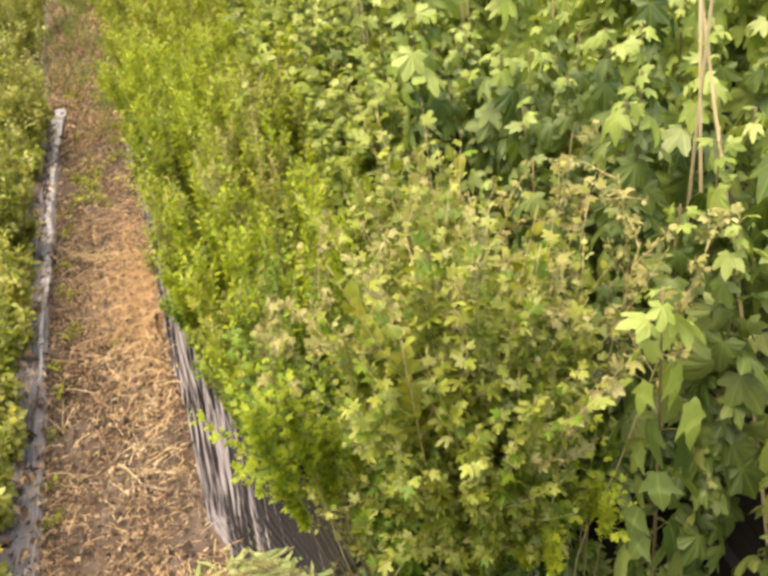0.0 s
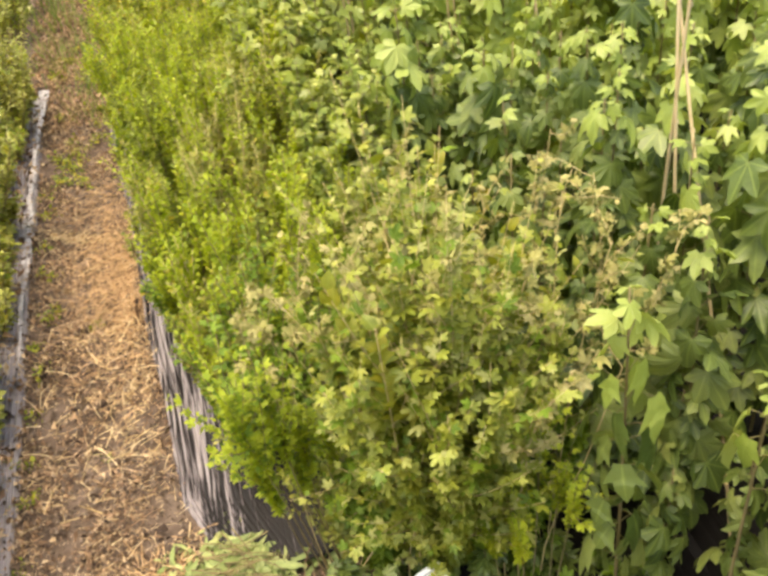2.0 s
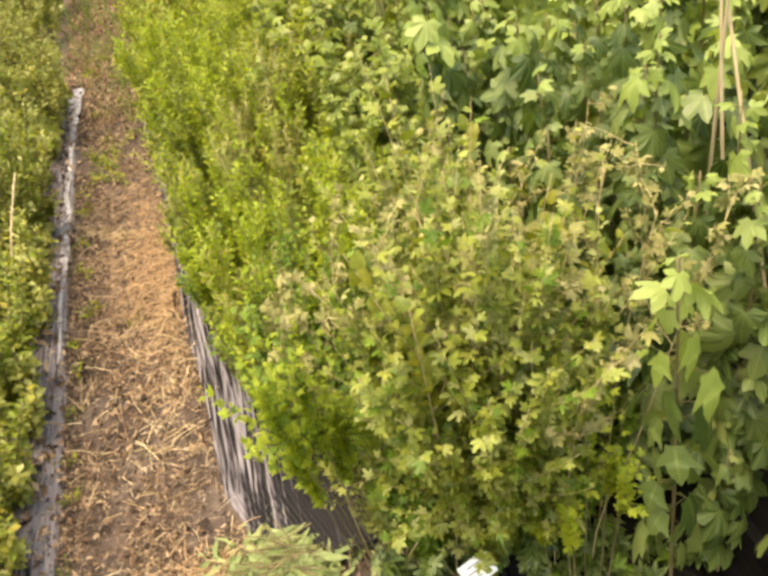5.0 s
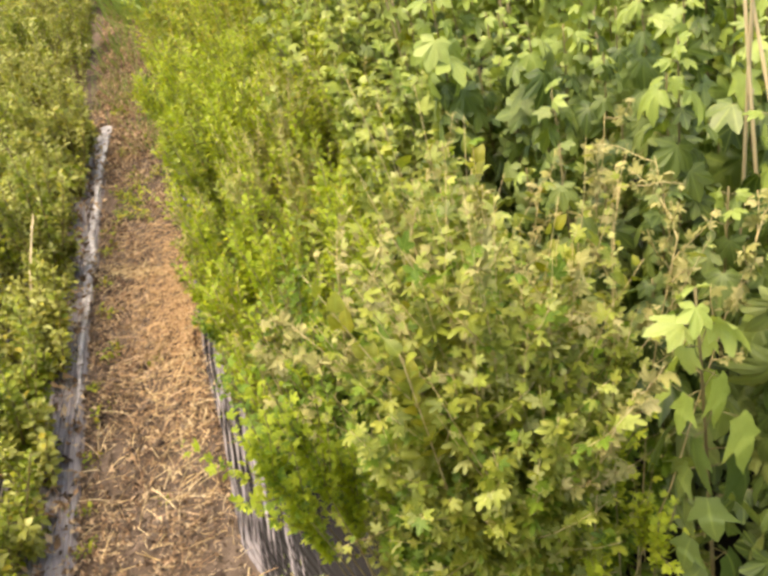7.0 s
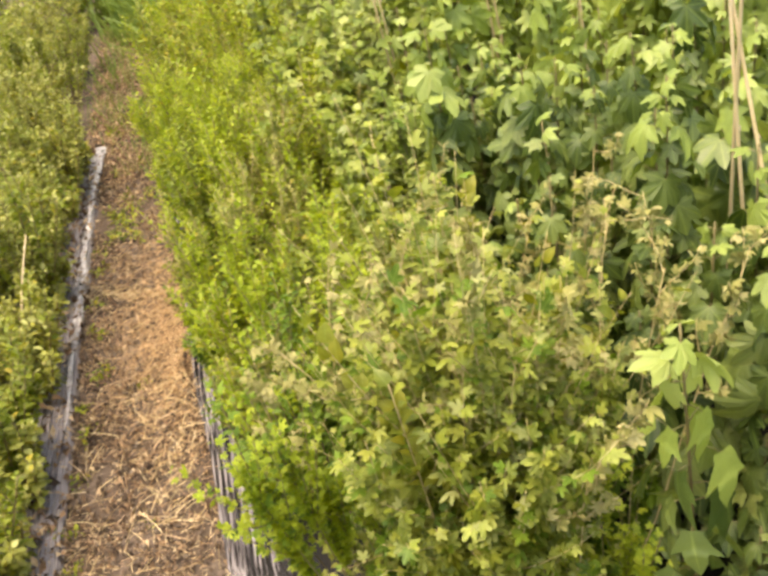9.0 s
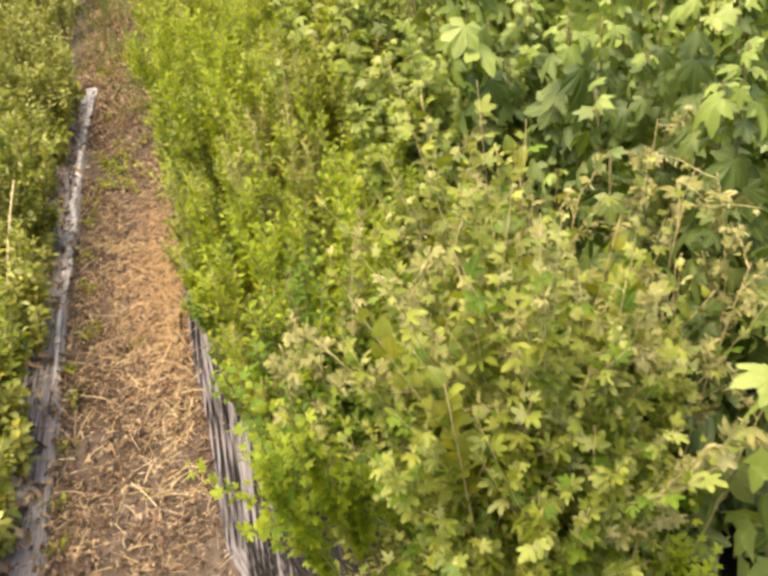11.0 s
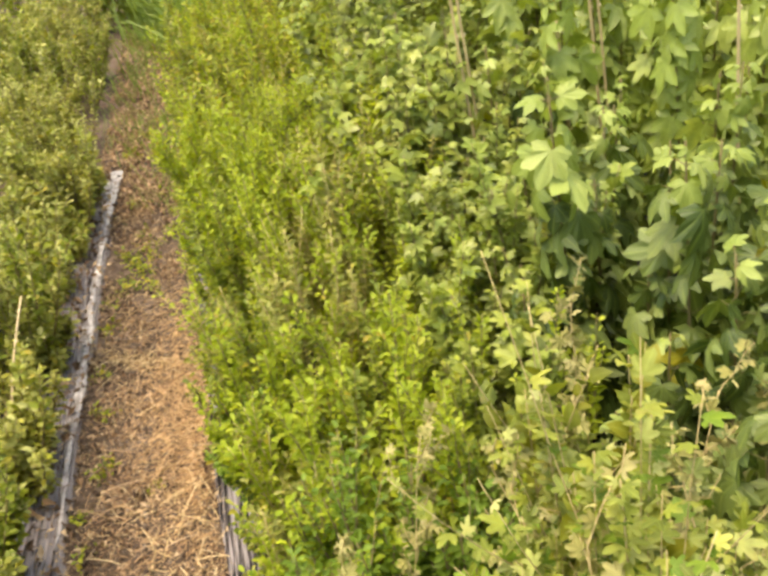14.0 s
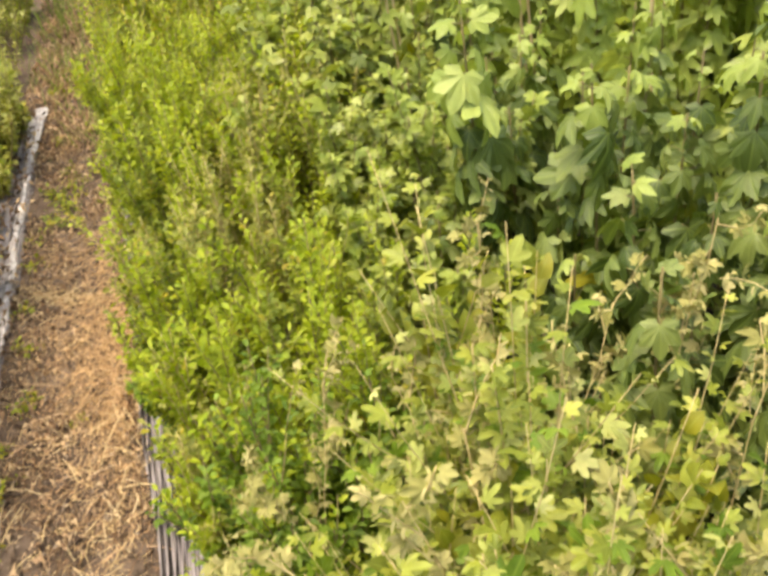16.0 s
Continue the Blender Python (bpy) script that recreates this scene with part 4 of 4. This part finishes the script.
for k in range(40):
    x, y = 0.8 + 0.25 * (k % 8) + spot.normal(0, 0.04), 2.98 + 0.3 * (k // 8) + spot.normal(0, 0.06)
    maple((x, y, 0.03), spot.uniform(0.88, 1.08), "light green maple sapling in the rows behind", young=int(spot.integers(18, 30)), start=0.2, singly=False, leaf=0.07)
for k in range(66):
    x, y = 1.14 + 0.26 * (k % 6) + spot.normal(0, 0.05), 0.85 + 0.3 * (k // 6) + spot.normal(0, 0.06)
    maple((x, y, 0.03), spot.uniform(0.7, 0.95), "maple sapling in the dense rows behind", young=int(spot.integers(2, 6) + 15 * (y > 2.3)), start=0.2, singly=False, leaf=0.074)
# unseen saplings beside the camera, which keep sky light off the near right
for k in range(21):
    x, y = 0.85 + 0.25 * (k % 7) + spot.normal(0, 0.04), -0.2 + 0.3 * (k // 7) + spot.normal(0, 0.05)
    maple((x, y, 0.03), spot.uniform(0.85, 1.0), "out-of-view maple sapling added to shade the near end of the rows", young=2, start=0.2, singly=False)
for k in range(70):
    x, y = 1.02 + 0.24 * (k % 7) + spot.normal(0, 0.05), 0.75 + 0.34 * (k // 7) + spot.normal(0, 0.07)
    maple((x, y, 0.03), spot.uniform(0.8, 1.05) + 0.06 * (k % 7 > 2), "maple sapling in the dense rows behind", young=int(spot.integers(2, 6) + 15 * (y > 2.3)), start=0.2, singly=False, leaf=0.074)

# more saplings out of view, added only to shade the near right corner
for x, y in ((0.82, 0.62), (0.96, 0.72), (0.84, 0.82), (0.98, 0.9), (0.9, 0.5), (1.1, 0.6)):
    maple((x, y, 0.03), spot.uniform(0.95, 1.05), "out-of-view maple sapling added to shade the near end of the rows", young=2, start=0.1, singly=False, leaf=0.074)

# ---- round-leaved saplings further along ----
for k in range(54):
    x, y = 0.36 + 0.22 * (k % 6) + spot.normal(0, 0.04), (3.02 if k % 6 < 2 else 4.4) + 0.32 * (k // 6) + spot.normal(0, 0.06)
    shrub("broadleaf_sapling", (x, y, 0.03), spot.uniform(0.64, 0.82) + 0.04 * (k % 6 > 2), 0.16, "broad-leaved sapling with grey-green leaves", "sapling", "rows of broad-leaved saplings", branches=6, leaf=0.044,
          per=60, leaves=L_FAR, mats=[M_DARK, M_SAPLING_TIP, M_MAPLE_YOUNG], tip_from=0.55, odd=(2, 0.1), low=0.15)

for x, y, h in ((0.4, 2.2, 0.56), (0.47, 2.36, 0.6), (0.42, 2.52, 0.6), (0.5, 2.62, 0.64), (0.42, 2.76, 0.58), (0.52, 2.86, 0.64), (0.46, 2.08, 0.54), (0.58, 2.5, 0.66)):
    shrub("broadleaf_sapling", (x, y, 0.03), h, 0.13, "low broad-leaved sapling with crumpled grey-green leaves", "sapling", "rows of broad-leaved saplings", branches=8, leaf=0.032,
          per=80, leaves=L_CRUMPLED, mats=[M_DARK, M_SAPLING_TIP, M_MAPLE_YOUNG], tip_from=0.6, odd=(2, 0.04), low=0.2, tumble=0.5)

# ---- shrubs on the left-hand bed ----
for k in range(64):
    x, y = -0.84 - 0.25 * (k % 4) + spot.normal(0, 0.03), 1.5 + 0.3 * (k // 4) + 0.1 * (k % 3) + spot.normal(0, 0.04)
    x -= 0.08 * (y > 4.9) + 0.04 * (y > 3)
    shrub("shrub", (x, y, 0.02), spot.uniform(0.38, 0.5), 0.2, "low small-leaved shrub, olive green and rusty, over black film", "shrub", "shrubs on the other bed", branches=9, leaf=spot.uniform(0.021, 0.028), per=140, leaves=L_TINY, tumble=0.6,
          mats=[M_LEFT if spot.random() < 0.7 else M_SHRUB, M_BUSH_PALE, M_SHRUB_YELLOW], odd=(2, 0.08), tip_from=0.7, low=0.12, side_shoots=5, vivid=0.4 if y < 3.6 else 0.6)

for k in range(16):
    shrub("shrub", (-0.79 - 0.05 * (k > 7) + spot.normal(0, 0.02), 1.45 + 0.205 * k + spot.normal(0, 0.04), 0.015), spot.uniform(0.17, 0.3), 0.13, "small olive-green shrub leaning over the film's hem", "shrub", "shrubs on the other bed",
          branches=7, leaf=0.026, per=80, tumble=0.6, mats=[M_LEFT, M_SHRUB, M_SHRUB_YELLOW], odd=(2, 0.1), tip_from=0.9, low=0.12)

# ---- far shrubs ----
for k in range(52):
    x, y = -2.6 + 0.42 * (k % 13) + spot.normal(0, 0.06), 6.5 + 0.5 * (k // 13) + spot.normal(0, 0.08)
    y += 0.5 * (-0.95 < x < -0.35)
    shrub("shrub", (x, y, 0), spot.uniform(0.5, 0.75), 0.3, "leafy green shrub at the far end of the beds", "shrub", "far shrubs", branches=6, leaf=0.05, per=56, leaves=L_TINY,
          mats=[M_SHRUB, M_SHRUB_TIP, M_SHRUB_YELLOW], low=0.1)


# ---- grass at the end of the path ----
def grass_clump(x, y, h, n):
    b = Batch()
    for _ in range(n):
        p = np.array([rng.normal(0, 0.1), rng.normal(0, 0.1), -0.02])
        along = np.array([rng.normal(0, 0.25), rng.normal(0, 0.25), 1.0])
        m = frame_of(p, along, (rng.normal(), rng.normal(), 0.1), h * rng.uniform(0.6, 1.1))
        m[:3, 0] *= 0.6
        b.add(BLADES[int(rng.integers(2))], m)
    ob = new("grass_clump", b.mesh("grass_clump", [M_GRASS]))
    ob.location = (x, y, 0)
    tagged(ob, "clump of tall dull green grass beside the path", "grass", kind="stuff")


BLADES = [oval_leaf(0.03, 0.0, 0.3, 0.3, 0.35, 5), oval_leaf(0.03, 0.0, 0.3, 0.7, 0.35, 5)]
for x, y, h in ((-0.24, 6.1, 0.42), (-0.2, 6.35, 0.5), (-0.3, 6.6, 0.45), (-0.05, 6.2, 0.5), (-0.6, 7.0, 0.45), (-0.45, 6.9, 0.45), (-0.75, 7.1, 0.45), (-0.44, 4.5, 0.1), (-0.44, 4.75, 0.12), (-0.42, 5.0, 0.14), (-0.2, 5.8, 0.45), (-0.12, 5.65, 0.5), (-0.45, 4.3, 0.1), (-0.43, 4.62, 0.13), (-0.45, 4.88, 0.14), (-0.42, 5.15, 0.16), (-0.68, 5.3, 0.12), (-0.7, 5.05, 0.12), (-0.4, 5.4, 0.16), (-0.72, 5.6, 0.16), (-0.7, 5.9, 0.18), (-0.58, 6.3, 0.18), (-0.5, 6.45, 0.2), (-0.68, 6.4, 0.2), (-0.42, 6.2, 0.18), (-0.6, 6.65, 0.3), (-0.45, 6.7, 0.3)):
    grass_clump(x, y, h, 160 if h > 0.2 else 50)


# ---- dead flower stalks ----
def dead_stalk(x, y, h, n=9):
    root = thing("dead_weed", (x, y, 0.02), "dead straw-coloured weed stalk with withered leaves", "weed", "dead stalks in the bush")
    w, b = Batch(), Batch()
    pts = branch_line((0, 0, -0.02), (rng.normal(0, 0.1), rng.normal(0, 0.1), 1), h, 0.1, 0.06, 12)
    w.tube(pts, 0.0019, 0.0008)
    for k in range(n):
        p, d = on_line(pts, 0.6 + 0.39 * (k + 1) / n)
        sp = branch_line(p, d + rng.normal(0, 0.5, 3), rng.uniform(0.04, 0.11), 0.3, 0.16, 6)
        w.tube(sp, 0.0012, 0.0007, sides=4)
        clothe(b, sp, 16, 0.01, L_NARROW, 0.2, 2.0, (0, 0), tumble=1.0)
        clothe(b, sp, 4, 0.017, L_CRUMPLED, 0.2, 2.0, (0, 0), tumble=1.0)
    child("stem", w.mesh("stem", [M_DRYTWIG]), root)
    child("leaves", b.mesh("leaves", [M_WITHERED]), root)["kind"] = "stuff"


for x, y, h in ((0.12, 1.82, 0.72), (0.08, 1.76, 0.64), (0.42, 1.38, 1.0), (0.44, 1.4, 0.96), (0.585, 1.38, 0.94), (0.56, 1.36, 0.92), (0.54, 1.77, 0.93), (0.5, 1.96, 0.8), (0.5, 1.27, 0.97), (0.25, 1.38, 1.06), (0.31, 1.4, 0.98), (0.22, 1.5, 0.86), (0.09, 1.46, 0.78), (0.14, 1.44, 0.84), (0.4, 1.34, 0.94), (0.45, 1.3, 0.9),
                (0.4, 1.56, 0.9), (0.3, 1.6, 0.86), (0.43, 1.41, 0.98), (0.6, 1.4, 0.93), (0.57, 1.39, 0.96), (0.63, 1.9, 0.7), (0.26, 1.95, 0.7)):
    dead_stalk(x, y, h)


# ---- canes ----
def cane(a, b, label, group):
    root_at = np.array(a, float)
    t = Batch()
    way = np.array(b, float) - root_at
    pts = [way * s + np.array([0.004 * np.sin(s * 7), 0.004 * np.cos(s * 5), 0]) for s in np.linspace(0, 1, 9)]
    t.tube(pts, 0.0042, 0.003, sides=7)
    for s in np.linspace(0.12, 0.92, 6):
        p = way * s
        t.tube([p - unit(way) * 0.004, p, p + unit(way) * 0.004], 0.0048, 0.0046, sides=7)
    ob = new("cane", t.mesh("cane", [M_CANE]))
    ob.location = a
    return tagged(ob, label, "cane", group)


CANES = "thin bamboo canes among the saplings"
cane((0.95, 1.7, 0.0), (0.95, 1.617, 1.5), "thin tan bamboo cane standing among maple leaves", CANES)
cane((0.95, 1.508, 0.0), (0.95, 1.728, 1.5), "thin tan bamboo cane standing among maple leaves", CANES)
cane((0.96, 1.226, 0.0), (0.96, 1.84, 1.5), "thin tan bamboo cane leaning across its neighbours", CANES)
for x in (0.56, 0.577, 0.822, 0.913, 0.936, 1.11):
    cane((x + 0.03, 3.08, 0.0), (x - 0.02, 3.12, 1.4), "thin tan bamboo cane standing among the saplings", CANES)
cane((1.03, 2.48, 0.0), (0.99, 2.52, 1.3), "thin tan bamboo cane standing among the saplings", CANES)
cane((-0.88, 2.8, 0.0), (-0.745, 3.12, 0.38), "pale bent stick leaning among the shrubs", "")


# ---- plant label ----
def plant_label(at, turn):
    root = thing("plant_label", at, "white plastic plant label with faded writing, stuck in the soil", "label")
    bm = bmesh.new()
    bmesh.ops.create_cube(bm, size=1, matrix=Matrix.Diagonal((0.068, 0.0025, 0.048, 1)))
    bmesh.ops.bevel(bm, geom=bm.edges[:], offset=0.001, segments=2, affect="EDGES")
    me = bpy.data.meshes.new("plate")
    bm.to_mesh(me), bm.free()
    me.materials.append(M_LABEL)
    plate = child("plate", me, root)
    plate.matrix_local = pose(0, 0, 0.185, -52, -16, turn)
    s = Batch()
    s.tube([(0, 0.006, -0.05), (0, 0.004, 0.08), (0, 0.003, 0.17)], 0.003, 0.003)
    child("stake", s.mesh("stake", [M_LABEL]), root)
    for k, w in enumerate((0.034, 0.042, 0.026)):
        bm = bmesh.new()
        bmesh.ops.create_cube(bm, size=1, matrix=Matrix.Translation((-0.004 * k, -0.0016, 0.012 - 0.012 * k)) @ Matrix.Diagonal((w, 0.0008, 0.004, 1)))
        me = bpy.data.meshes.new("writing")
        bm.to_mesh(me), bm.free()
        me.materials.append(M_INK)
        child("writing", me, plate)


plant_label((0.276, 1.275, -0.012), 12)


# ---- heap of cuttings ----
def cuttings_heap():
    root = thing("cuttings_heap", (-0.12, 1.54, 0.0), "heap of wilted pale green cut shoots lying on the path", "cuttings")
    for s in range(52):
        a = rng.normal(-0.25, 0.45) + (3.14 if rng.random() < 0.25 else 0)
        p = np.array([rng.normal(0, 0.06), rng.normal(0, 0.055), 0.0])
        p[2] = 0.015 + 0.07 * np.exp(-(p[0] ** 2 + p[1] ** 2) / 0.008) * rng.random()
        w = np.array([np.cos(a), np.sin(a), rng.normal(0.03, 0.06)])
        pts = branch_line(p - w * 0.06, w, 0.15, -0.45, 0.05, 5)
        pts[:, 2] = np.maximum(pts[:, 2], 0.008)
        w, b = Batch(), Batch()
        w.tube(pts, 0.002, 0.001, 0, 4)
        clothe(b, pts, 18, 0.046, L_NARROW, 0.1, 2.0, (0, 0))
        for lying in b.v:   # wilted: the leaves lie flat
            lying[:, 2] = 0.006 + 0.42 * np.abs(lying[:, 2])
        shoot = child("cut_shoot", w.mesh("cut_shoot", [M_TWIG]), root)
        child("leaves", b.mesh("leaves", [M_CUT]), shoot)["kind"] = "stuff"


cuttings_heap()


def dry_stalk(a, b, label="dry tan stalk leaning against the bush"):
    t = Batch()
    a, b = np.array(a, float), np.array(b, float)
    t.tube([(b - a) * s + np.array([0.006 * np.sin(3 * s), 0, 0.006 * np.sin(4 * s)]) for s in np.linspace(0, 1, 6)], 0.0028, 0.0018)
    ob = new("dry_stalk", t.mesh("dry_stalk", [M_DRYTWIG]))
    ob.location = a
    tagged(ob, label, "stalk", "dry stalks")


dry_stalk((0.07, 1.38, 0.0), (0.27, 1.43, 0.25))
dry_stalk((0.25, 1.36, 0.0), (0.165, 1.43, 0.22))
